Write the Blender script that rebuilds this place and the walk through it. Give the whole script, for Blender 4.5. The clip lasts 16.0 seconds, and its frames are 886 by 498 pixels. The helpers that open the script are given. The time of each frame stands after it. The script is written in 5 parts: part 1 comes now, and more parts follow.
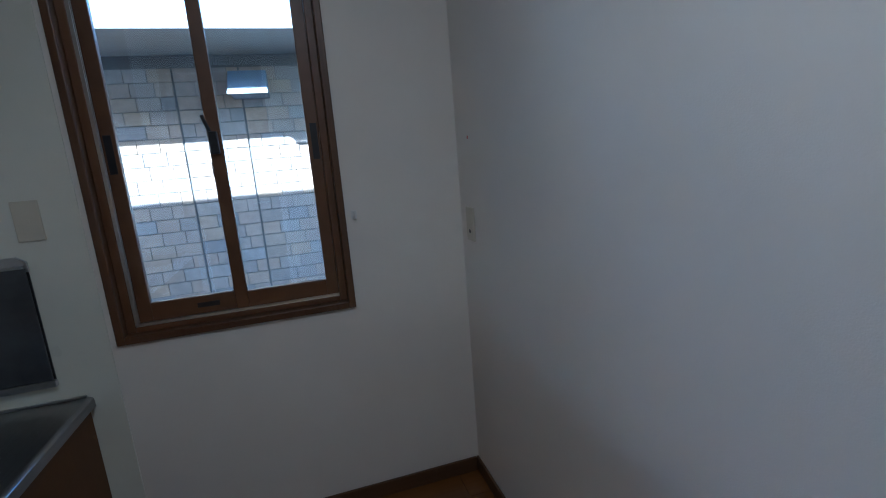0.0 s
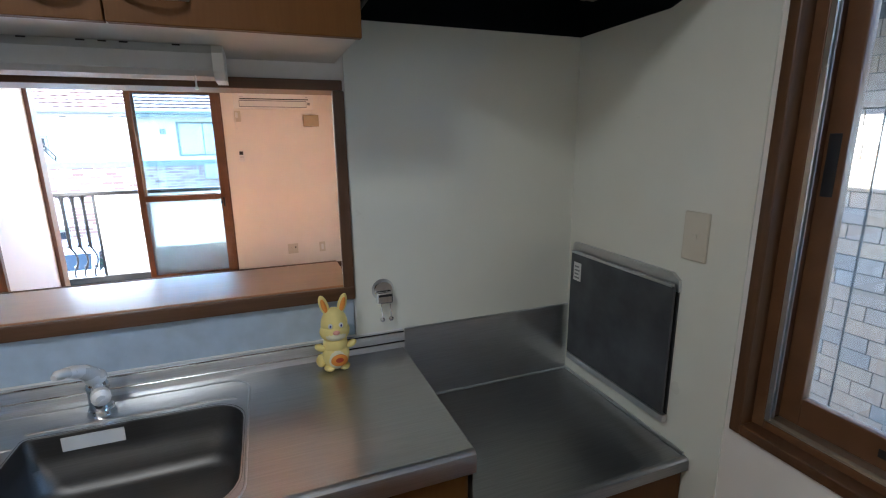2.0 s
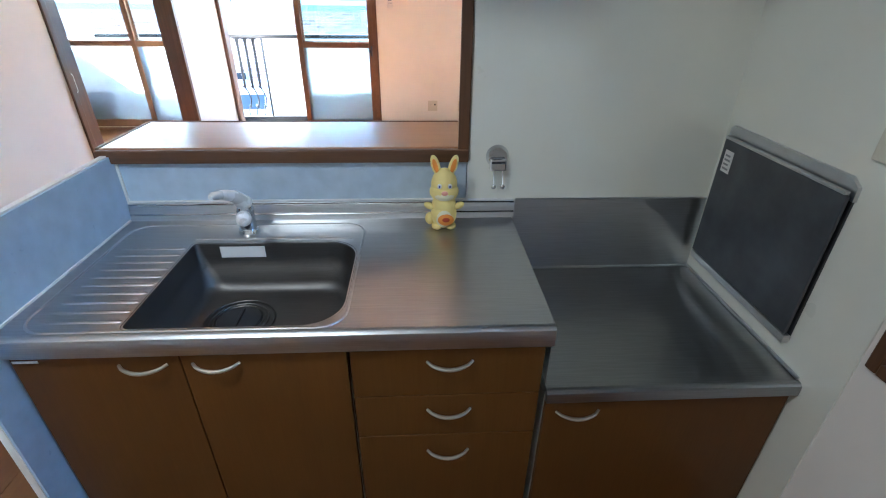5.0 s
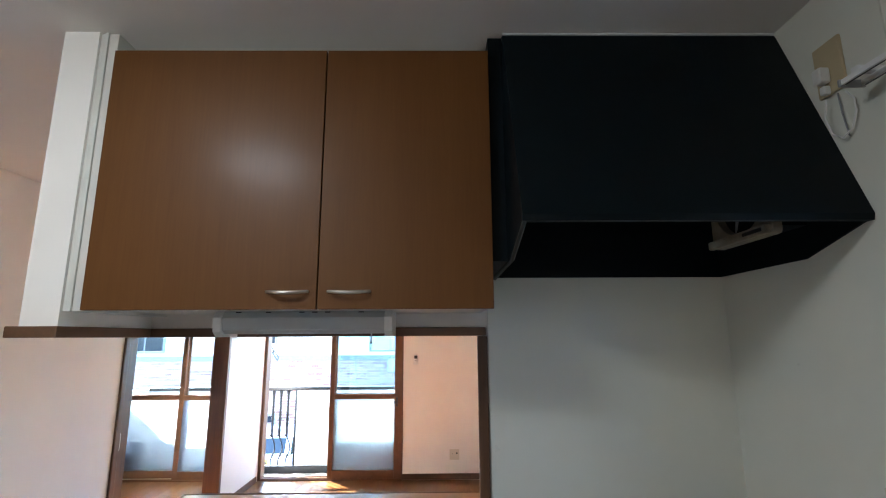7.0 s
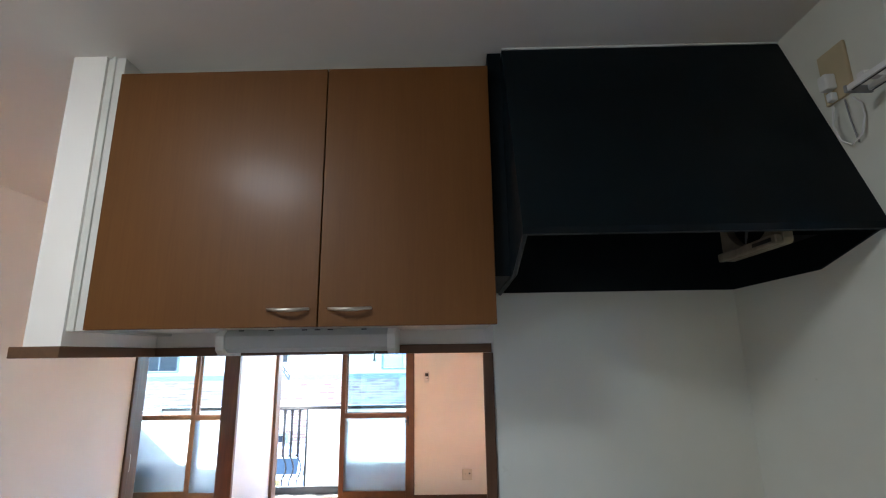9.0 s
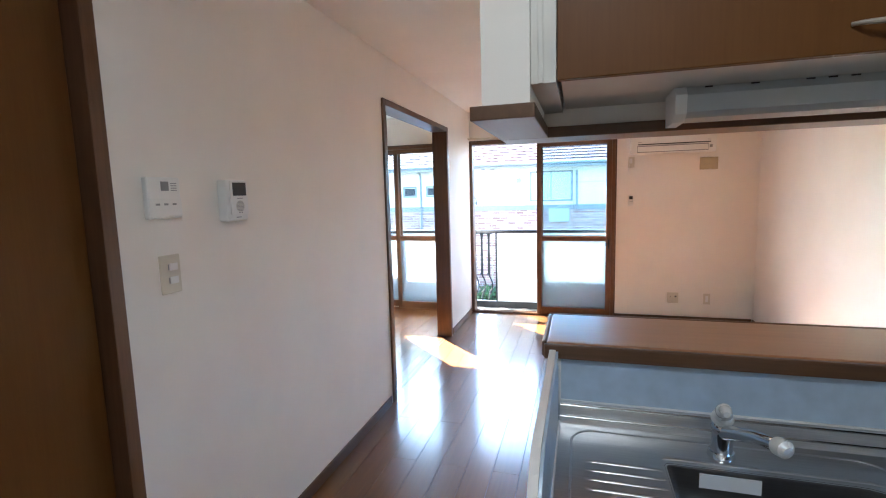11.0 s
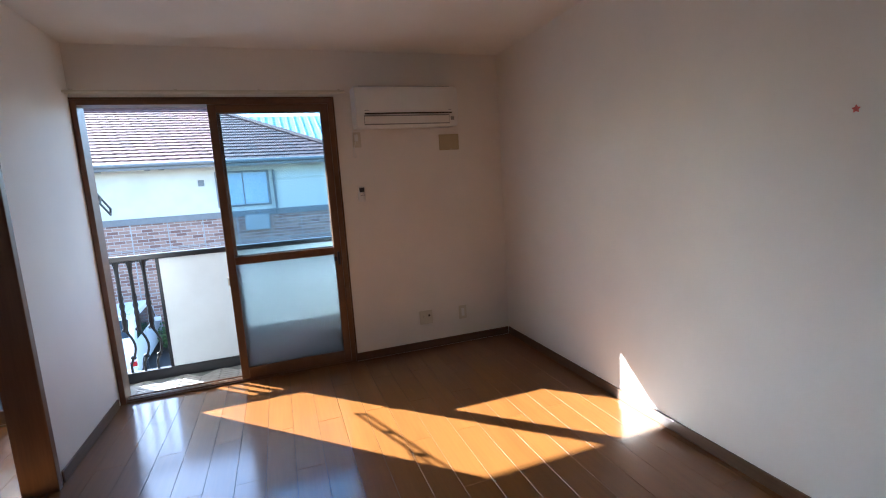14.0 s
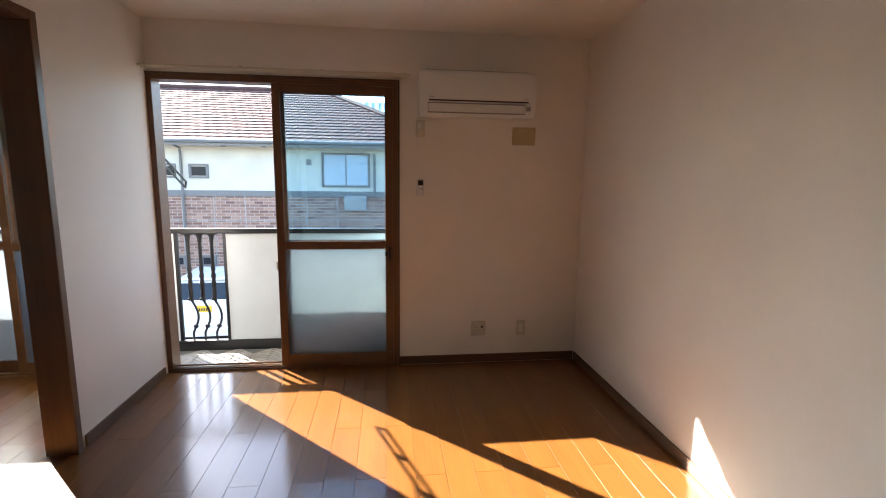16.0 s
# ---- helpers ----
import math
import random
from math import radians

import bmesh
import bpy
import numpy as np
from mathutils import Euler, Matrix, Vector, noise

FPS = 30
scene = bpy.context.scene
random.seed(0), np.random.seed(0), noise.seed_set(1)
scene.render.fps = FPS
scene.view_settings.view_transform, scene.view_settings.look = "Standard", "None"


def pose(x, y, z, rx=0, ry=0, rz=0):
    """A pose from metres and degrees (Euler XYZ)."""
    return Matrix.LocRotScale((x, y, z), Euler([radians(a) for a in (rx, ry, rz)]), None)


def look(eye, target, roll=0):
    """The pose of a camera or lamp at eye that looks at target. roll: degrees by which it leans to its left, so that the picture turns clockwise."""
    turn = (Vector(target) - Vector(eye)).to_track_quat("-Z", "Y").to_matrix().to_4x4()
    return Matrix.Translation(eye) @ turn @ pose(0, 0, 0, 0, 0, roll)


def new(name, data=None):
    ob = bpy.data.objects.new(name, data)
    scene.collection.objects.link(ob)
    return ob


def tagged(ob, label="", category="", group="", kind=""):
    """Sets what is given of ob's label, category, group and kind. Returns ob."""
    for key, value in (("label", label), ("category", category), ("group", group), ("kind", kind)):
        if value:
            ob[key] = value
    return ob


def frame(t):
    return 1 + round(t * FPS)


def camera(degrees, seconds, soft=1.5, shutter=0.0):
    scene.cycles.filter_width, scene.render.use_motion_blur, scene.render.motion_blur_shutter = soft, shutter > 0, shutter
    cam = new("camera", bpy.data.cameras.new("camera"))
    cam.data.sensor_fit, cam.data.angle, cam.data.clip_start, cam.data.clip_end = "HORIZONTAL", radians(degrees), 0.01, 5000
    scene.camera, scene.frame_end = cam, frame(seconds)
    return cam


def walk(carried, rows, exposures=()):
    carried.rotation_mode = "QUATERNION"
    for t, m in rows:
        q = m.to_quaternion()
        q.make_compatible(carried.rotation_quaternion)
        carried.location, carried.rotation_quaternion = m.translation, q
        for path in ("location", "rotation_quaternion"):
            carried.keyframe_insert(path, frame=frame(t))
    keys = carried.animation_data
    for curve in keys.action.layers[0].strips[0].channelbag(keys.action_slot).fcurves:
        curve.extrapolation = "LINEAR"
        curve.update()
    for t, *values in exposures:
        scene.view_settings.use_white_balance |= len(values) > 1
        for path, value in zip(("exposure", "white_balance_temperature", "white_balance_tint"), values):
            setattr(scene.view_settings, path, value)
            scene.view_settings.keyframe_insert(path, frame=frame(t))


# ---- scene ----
cam = camera(87.0, 16.0, 1.1)
PATH = [
    (0, (-1.65, -1.247, 1.299), (0.23, -1.805, 0.906), -4.6),
    (0.3, (-1.435, -1.275, 1.322), (0.53, -1.446, 0.99), -3.6),
    (0.6, (-1.26, -1.196, 1.351), (0.7, -0.92, 1.063), -2.4),
    (0.8, (-1.161, -1.167, 1.376), (0.71, -0.521, 1.093), -2.0),
    (1, (-1.038, -1.143, 1.419), (0.637, -0.101, 1.089), -2.9),
    (1.5, (-0.958, -1.195, 1.436), (0.153, 0.44, 1.135), -2.0),
    (2, (-0.952, -1.292, 1.434), (-0.262, 0.53, 0.982), -0.6),
    (2.5, (-0.893, -1.308, 1.429), (-0.509, 0.516, 0.704), -0.1),
    (3, (-0.867, -1.295, 1.418), (-0.658, 0.42, 0.409), 0.1),
    (3.2, (-0.87, -1.29, 1.41), (-0.698, 0.397, 0.349), 0.0),
    (5.5, (-0.885, -1.284, 1.441), (-0.795, 0.51, 0.562), 0.4),
    (6, (-0.893, -1.375, 1.515), (-0.821, 0.602, 1.224), -0.3),
    (6.2, (-0.885, -1.392, 1.533), (-0.836, 0.607, 1.489), -0.1),
    (6.5, (-0.891, -1.428, 1.554), (-0.849, 0.559, 1.781), -0.4),
    (7, (-0.884, -1.437, 1.56), (-0.864, 0.528, 1.929), -0.3),
    (7.5, (-0.878, -1.425, 1.56), (-0.878, 0.529, 1.986), -0.2),
    (8, (-0.873, -1.421, 1.56), (-0.889, 0.525, 2.023), -0.3),
    (8.5, (-0.872, -1.425, 1.561), (-0.891, 0.516, 2.043), -0.5),
    (9, (-0.86, -1.424, 1.559), (-0.889, 0.527, 1.998), -0.8),
    (9.5, (-0.869, -1.381, 1.53), (-0.967, 0.602, 1.768), -0.9),
    (9.7, (-0.988, -1.377, 1.516), (-1.097, 0.614, 1.665), 0.1),
    (10, (-1.054, -1.354, 1.48), (-1.446, 0.607, 1.494), -0.6),
    (10.2, (-1.17, -1.362, 1.466), (-1.695, 0.567, 1.407), -0.9),
    (12.3, (-2.13, -0.516, 1.415), (-2.696, 1.369, 1.062), -2.0),
    (12.5, (-2.15, -0.37, 1.412), (-2.5, 1.567, 1.054), -2.2),
    (13, (-2.05, -0.03, 1.35), (-1.876, 1.929, 1.017), -3.3),
    (13.5, (-1.923, 0.286, 1.32), (-1.505, 2.215, 1.013), -4.4),
    (14, (-1.757, 0.566, 1.34), (-1.112, 2.436, 1.061), -3.8),
    (14.5, (-1.567, 0.747, 1.36), (-0.872, 2.601, 1.120), -1.8),
    (15, (-1.448, 0.884, 1.38), (-0.832, 2.771, 1.156), -0.1),
    (15.5, (-1.347, 0.853, 1.38), (-0.938, 2.796, 1.144), 0.5),
    (16, (-1.379, 0.842, 1.363), (-1.143, 2.805, 1.063), 0.7),
]
EXPOSURES = [(0.0, 4.35, 4800, 6), (0.4, 4.55, 4800, 5), (0.8, 4.8, 5000, 6), (1.5, 5.0, 5350, 8), (2.0, 5.2, 5500, 8), (2.5, 5.0, 5450, 6), (3.0, 4.9, 5350, 5), (5.5, 5.75, 5150, 5), (6.0, 5.15, 5300, 6), (6.5, 5.25, 5400, 7), (9.0, 5.3, 5400, 7),
             (9.6, 5.2, 5400, 7), (10.2, 5.05, 5350, 6), (12.3, 4.5, 5400, 7), (13.0, 3.75, 5000, 6), (13.5, 3.5, 5000, 6), (14.5, 3.45, 5600, 8), (16.0, 3.4, 6250, 10)]
walk(cam, [(t, look(e, g, r)) for t, e, g, r in PATH], EXPOSURES)

# ---- world and sun ----
SUN_EL, SUN_ROT = math.atan(0.589), radians(-45)
world = bpy.data.worlds.new("world")
scene.world = world
world.use_nodes = True
wn = world.node_tree
wn.nodes.clear()
sky = wn.nodes.new("ShaderNodeTexSky")
sky.sky_type, sky.sun_disc = "NISHITA", False
sky.sun_elevation, sky.sun_rotation = SUN_EL, SUN_ROT
back = wn.nodes.new("ShaderNodeBackground")
back.inputs["Strength"].default_value = 0.12
wout = wn.nodes.new("ShaderNodeOutputWorld")
wn.links.new(sky.outputs[0], back.inputs[0])
wn.links.new(back.outputs[0], wout.inputs[0])
sun = new("sun", bpy.data.lights.new("sun", "SUN"))
sun.data.energy, sun.data.angle, sun.data.color = 5.0, radians(0.5), (1.0, 0.93, 0.82)
sun.matrix_world = look((-0.7071 * 20, 0.7071 * 20, 0.589 * 20), (0, 0, 0))


LAMP = 1.1


# ---- materials ----
def mat(name, col, rough=0.5, metal=0.0, spec=0.5):
    m = bpy.data.materials.new(name)
    m.use_nodes = True
    b = m.node_tree.nodes["Principled BSDF"]
    b.inputs["Base Color"].default_value = (*col, 1)
    b.inputs["Roughness"].default_value = rough
    b.inputs["Metallic"].default_value = metal
    b.inputs["Specular IOR Level"].default_value = spec
    return m, m.node_tree, b


def coords(nt, scale=(1, 1, 1), world_space=False):
    tc = nt.nodes.new("ShaderNodeTexCoord")
    mp = nt.nodes.new("ShaderNodeMapping")
    mp.inputs["Scale"].default_value = scale
    if world_space:
        g = nt.nodes.new("ShaderNodeNewGeometry")
        nt.links.new(g.outputs["Position"], mp.inputs[0])
    else:
        nt.links.new(tc.outputs["Object"], mp.inputs[0])
    return mp.outputs[0]


def noise_tex(nt, vec, scale, detail=3.0, rough=0.5):
    n = nt.nodes.new("ShaderNodeTexNoise")
    n.inputs["Scale"].default_value, n.inputs["Detail"].default_value, n.inputs["Roughness"].default_value = scale, detail, rough
    nt.links.new(vec, n.inputs["Vector"])
    return n.outputs["Fac"]


def ramp(nt, fac, stops):
    r = nt.nodes.new("ShaderNodeValToRGB")
    e = r.color_ramp.elements
    while len(e) < len(stops):
        e.new(0.5)
    for k, (p, c) in zip(e, stops):
        k.position, k.color = p, (*c, 1)
    nt.links.new(fac, r.inputs[0])
    return r.outputs[0]


def bump(nt, b, height, strength, dist):
    n = nt.nodes.new("ShaderNodeBump")
    n.inputs["Strength"].default_value, n.inputs["Distance"].default_value = strength, dist
    nt.links.new(height, n.inputs["Height"])
    nt.links.new(n.outputs[0], b.inputs["Normal"])


def mul(c, k):
    return tuple(min(1.0, v * k) for v in c)


def plain(name, col, rough=0.5, metal=0.0, var=0.06, scale=9.0, bmp=0.0, bscale=300.0, spec=0.5, stretch=(1, 1, 1), coat=0.0, coat_rough=0.1, coat_ior=1.5):
    """A surface with slow blotches, and fine relief where bmp is given."""
    m, nt, b = mat(name, col, rough, metal, spec)
    v = coords(nt, stretch, True)
    n1 = noise_tex(nt, v, scale, 4)
    nt.links.new(ramp(nt, n1, [(0.3, mul(col, 1 - var)), (0.7, mul(col, 1 + var))]), b.inputs["Base Color"])
    b.inputs["Coat Weight"].default_value, b.inputs["Coat Roughness"].default_value, b.inputs["Coat IOR"].default_value = coat, coat_rough, coat_ior
    rr = nt.nodes.new("ShaderNodeMapRange")
    rr.inputs["To Min"].default_value, rr.inputs["To Max"].default_value = max(0.02, rough - 0.06), min(1, rough + 0.06)
    nt.links.new(noise_tex(nt, v, scale * 2.3, 3), rr.inputs[0])
    nt.links.new(rr.outputs[0], b.inputs["Roughness"])
    if bmp:
        bump(nt, b, noise_tex(nt, v, bscale, 2), bmp, 0.001)
    return m


def wood(name, dark, light, rough=0.4, axis=2, fine=60.0, per_piece=0.0, bmp=0.1, coat=0.0, coat_rough=0.14, spec=0.5):
    """Wood whose grain runs along an axis, varied from piece to piece where per_piece is given."""
    m, nt, b = mat(name, dark, rough, 0.0, spec)
    s = [1.0, 1.0, 1.0]
    s[axis] = 0.05
    v = coords(nt, tuple(s), True)
    add = nt.nodes.new("ShaderNodeVectorMath")
    add.operation = "ADD"
    info = nt.nodes.new("ShaderNodeObjectInfo")
    sc = nt.nodes.new("ShaderNodeMath")
    sc.operation = "MULTIPLY"
    sc.inputs[1].default_value = 37.0 if per_piece else 0.0
    nt.links.new(info.outputs["Random"], sc.inputs[0])
    nt.links.new(v, add.inputs[0])
    nt.links.new(sc.outputs[0], add.inputs[1])
    n1 = noise_tex(nt, add.outputs[0], fine, 5, 0.65)
    n2 = noise_tex(nt, add.outputs[0], fine / 8, 3)
    mx = nt.nodes.new("ShaderNodeMath")
    mx.operation = "MULTIPLY_ADD"
    mx.inputs[1].default_value = 0.5
    nt.links.new(n1, mx.inputs[0])
    hf = nt.nodes.new("ShaderNodeMath")
    hf.operation = "MULTIPLY"
    hf.inputs[1].default_value = 0.5
    nt.links.new(n2, hf.inputs[0])
    nt.links.new(hf.outputs[0], mx.inputs[2])
    col = ramp(nt, mx.outputs[0], [(0.3, dark), (0.7, light)])
    if per_piece:
        hs = nt.nodes.new("ShaderNodeHueSaturation")
        mr = nt.nodes.new("ShaderNodeMapRange")
        mr.inputs["To Min"].default_value, mr.inputs["To Max"].default_value = 1 - per_piece, 1 + per_piece
        nt.links.new(info.outputs["Random"], mr.inputs[0])
        nt.links.new(mr.outputs[0], hs.inputs["Value"])
        nt.links.new(col, hs.inputs["Color"])
        col = hs.outputs[0]
    nt.links.new(col, b.inputs["Base Color"])
    b.inputs["Coat Weight"].default_value = coat
    b.inputs["Coat Roughness"].default_value = coat_rough
    if bmp:
        bump(nt, b, n1, bmp, 0.001)
    return m


def steel(name, col, rough, axis=0):
    """Brushed stainless steel with smears."""
    m, nt, b = mat(name, col, rough, 1.0)
    s = [90.0, 90.0, 90.0]
    s[axis] = 2.0
    brushed = noise_tex(nt, coords(nt, tuple(s), True), 6.0, 3)
    smear = noise_tex(nt, coords(nt, (1, 1, 1), True), 7.0, 4)
    mr = nt.nodes.new("ShaderNodeMapRange")
    mr.inputs["From Min"].default_value, mr.inputs["From Max"].default_value = 0.3, 0.7
    mr.inputs["To Min"].default_value, mr.inputs["To Max"].default_value = rough - 0.025, rough + 0.035
    nt.links.new(smear, mr.inputs[0])
    nt.links.new(mr.outputs[0], b.inputs["Roughness"])
    nt.links.new(ramp(nt, brushed, [(0.3, mul(col, 0.9)), (0.7, mul(col, 1.08))]), b.inputs["Base Color"])
    bump(nt, b, brushed, 0.025, 0.0003)
    return m


def glass(name):
    """Clear pane: straight-through with Fresnel gloss."""
    m = bpy.data.materials.new(name)
    m.use_nodes = True
    nt = m.node_tree
    nt.nodes.clear()
    o = nt.nodes.new("ShaderNodeOutputMaterial")
    tr, gl, mx, fr = (nt.nodes.new("ShaderNode" + k) for k in ("BsdfTransparent", "BsdfGlossy", "MixShader", "Fresnel"))
    tr.inputs[0].default_value = (0.84, 0.92, 0.955, 1)
    gl.inputs["Roughness"].default_value = 0.02
    fr.inputs[0].default_value = 1.45
    nt.links.new(fr.outputs[0], mx.inputs[0])
    nt.links.new(tr.outputs[0], mx.inputs[1])
    nt.links.new(gl.outputs[0], mx.inputs[2])
    nt.links.new(mx.outputs[0], o.inputs[0])
    return m


def frosted(name):
    m = bpy.data.materials.new(name)
    m.use_nodes = True
    nt = m.node_tree
    nt.nodes.clear()
    o = nt.nodes.new("ShaderNodeOutputMaterial")
    tl, rf, mx, gl, m2 = (nt.nodes.new("ShaderNode" + k) for k in ("BsdfTranslucent", "BsdfRefraction", "MixShader", "BsdfGlossy", "MixShader"))
    tl.inputs[0].default_value = (0.50, 0.54, 0.56, 1)
    rf.inputs[0].default_value = (0.60, 0.64, 0.65, 1)
    rf.inputs["Roughness"].default_value, rf.inputs["IOR"].default_value = 0.22, 1.12
    mx.inputs[0].default_value = 0.75
    gl.inputs["Roughness"].default_value = 0.3
    m2.inputs[0].default_value = 0.06
    nt.links.new(tl.outputs[0], mx.inputs[1])
    nt.links.new(rf.outputs[0], mx.inputs[2])
    nt.links.new(mx.outputs[0], m2.inputs[1])
    nt.links.new(gl.outputs[0], m2.inputs[2])
    nt.links.new(m2.outputs[0], o.inputs[0])
    return m


def piece_mat(name, cols, rough=0.8, bmp=0.4, bscale=60.0, spec=0.5):
    """Stone or brick whose tone changes from piece to piece."""
    m, nt, b = mat(name, cols[0], rough, 0.0, spec)
    info = nt.nodes.new("ShaderNodeObjectInfo")
    geo = nt.nodes.new("ShaderNodeNewGeometry")
    ad = nt.nodes.new("ShaderNodeMath")
    ad.operation = "ADD"
    fr = nt.nodes.new("ShaderNodeMath")
    fr.operation = "FRACT"
    nt.links.new(info.outputs["Random"], ad.inputs[0])
    nt.links.new(geo.outputs["Random Per Island"], ad.inputs[1])
    nt.links.new(ad.outputs[0], fr.inputs[0])
    k = len(cols)
    col = ramp(nt, fr.outputs[0], [(i / max(1, k - 1), c) for i, c in enumerate(cols)])
    v = coords(nt, (1, 1, 1), True)
    mixn = nt.nodes.new("ShaderNodeMixRGB")
    mixn.blend_type = "MULTIPLY"
    mixn.inputs[0].default_value = 0.6
    nt.links.new(col, mixn.inputs[1])
    nt.links.new(ramp(nt, noise_tex(nt, v, bscale / 3, 4), [(0.3, (0.6, 0.6, 0.6)), (0.7, (1, 1, 1))]), mixn.inputs[2])
    nt.links.new(mixn.outputs[0], b.inputs["Base Color"])
    bump(nt, b, noise_tex(nt, v, bscale, 4), bmp, 0.004)
    return m


def translucent_board(name, col):
    m, nt, b = mat(name, col, 0.6)
    tl = nt.nodes.new("ShaderNodeBsdfTranslucent")
    tl.inputs[0].default_value = (*col, 1)
    mx = nt.nodes.new("ShaderNodeMixShader")
    mx.inputs[0].default_value = 0.2
    out = nt.nodes["Material Output"]
    nt.links.new(b.outputs[0], mx.inputs[1])
    nt.links.new(tl.outputs[0], mx.inputs[2])
    nt.links.new(mx.outputs[0], out.inputs[0])
    v = coords(nt, (1, 1, 1), True)
    nt.links.new(ramp(nt, noise_tex(nt, v, 5, 4), [(0.3, mul(col, 0.95)), (0.7, mul(col, 1.05))]), b.inputs["Base Color"])
    return m


def glowing(name, col, strength):
    m, nt, b = mat(name, (0.8, 0.8, 0.78), 0.4)
    b.inputs["Emission Color"].default_value = (*col, 1)
    b.inputs["Emission Strength"].default_value = strength
    return m


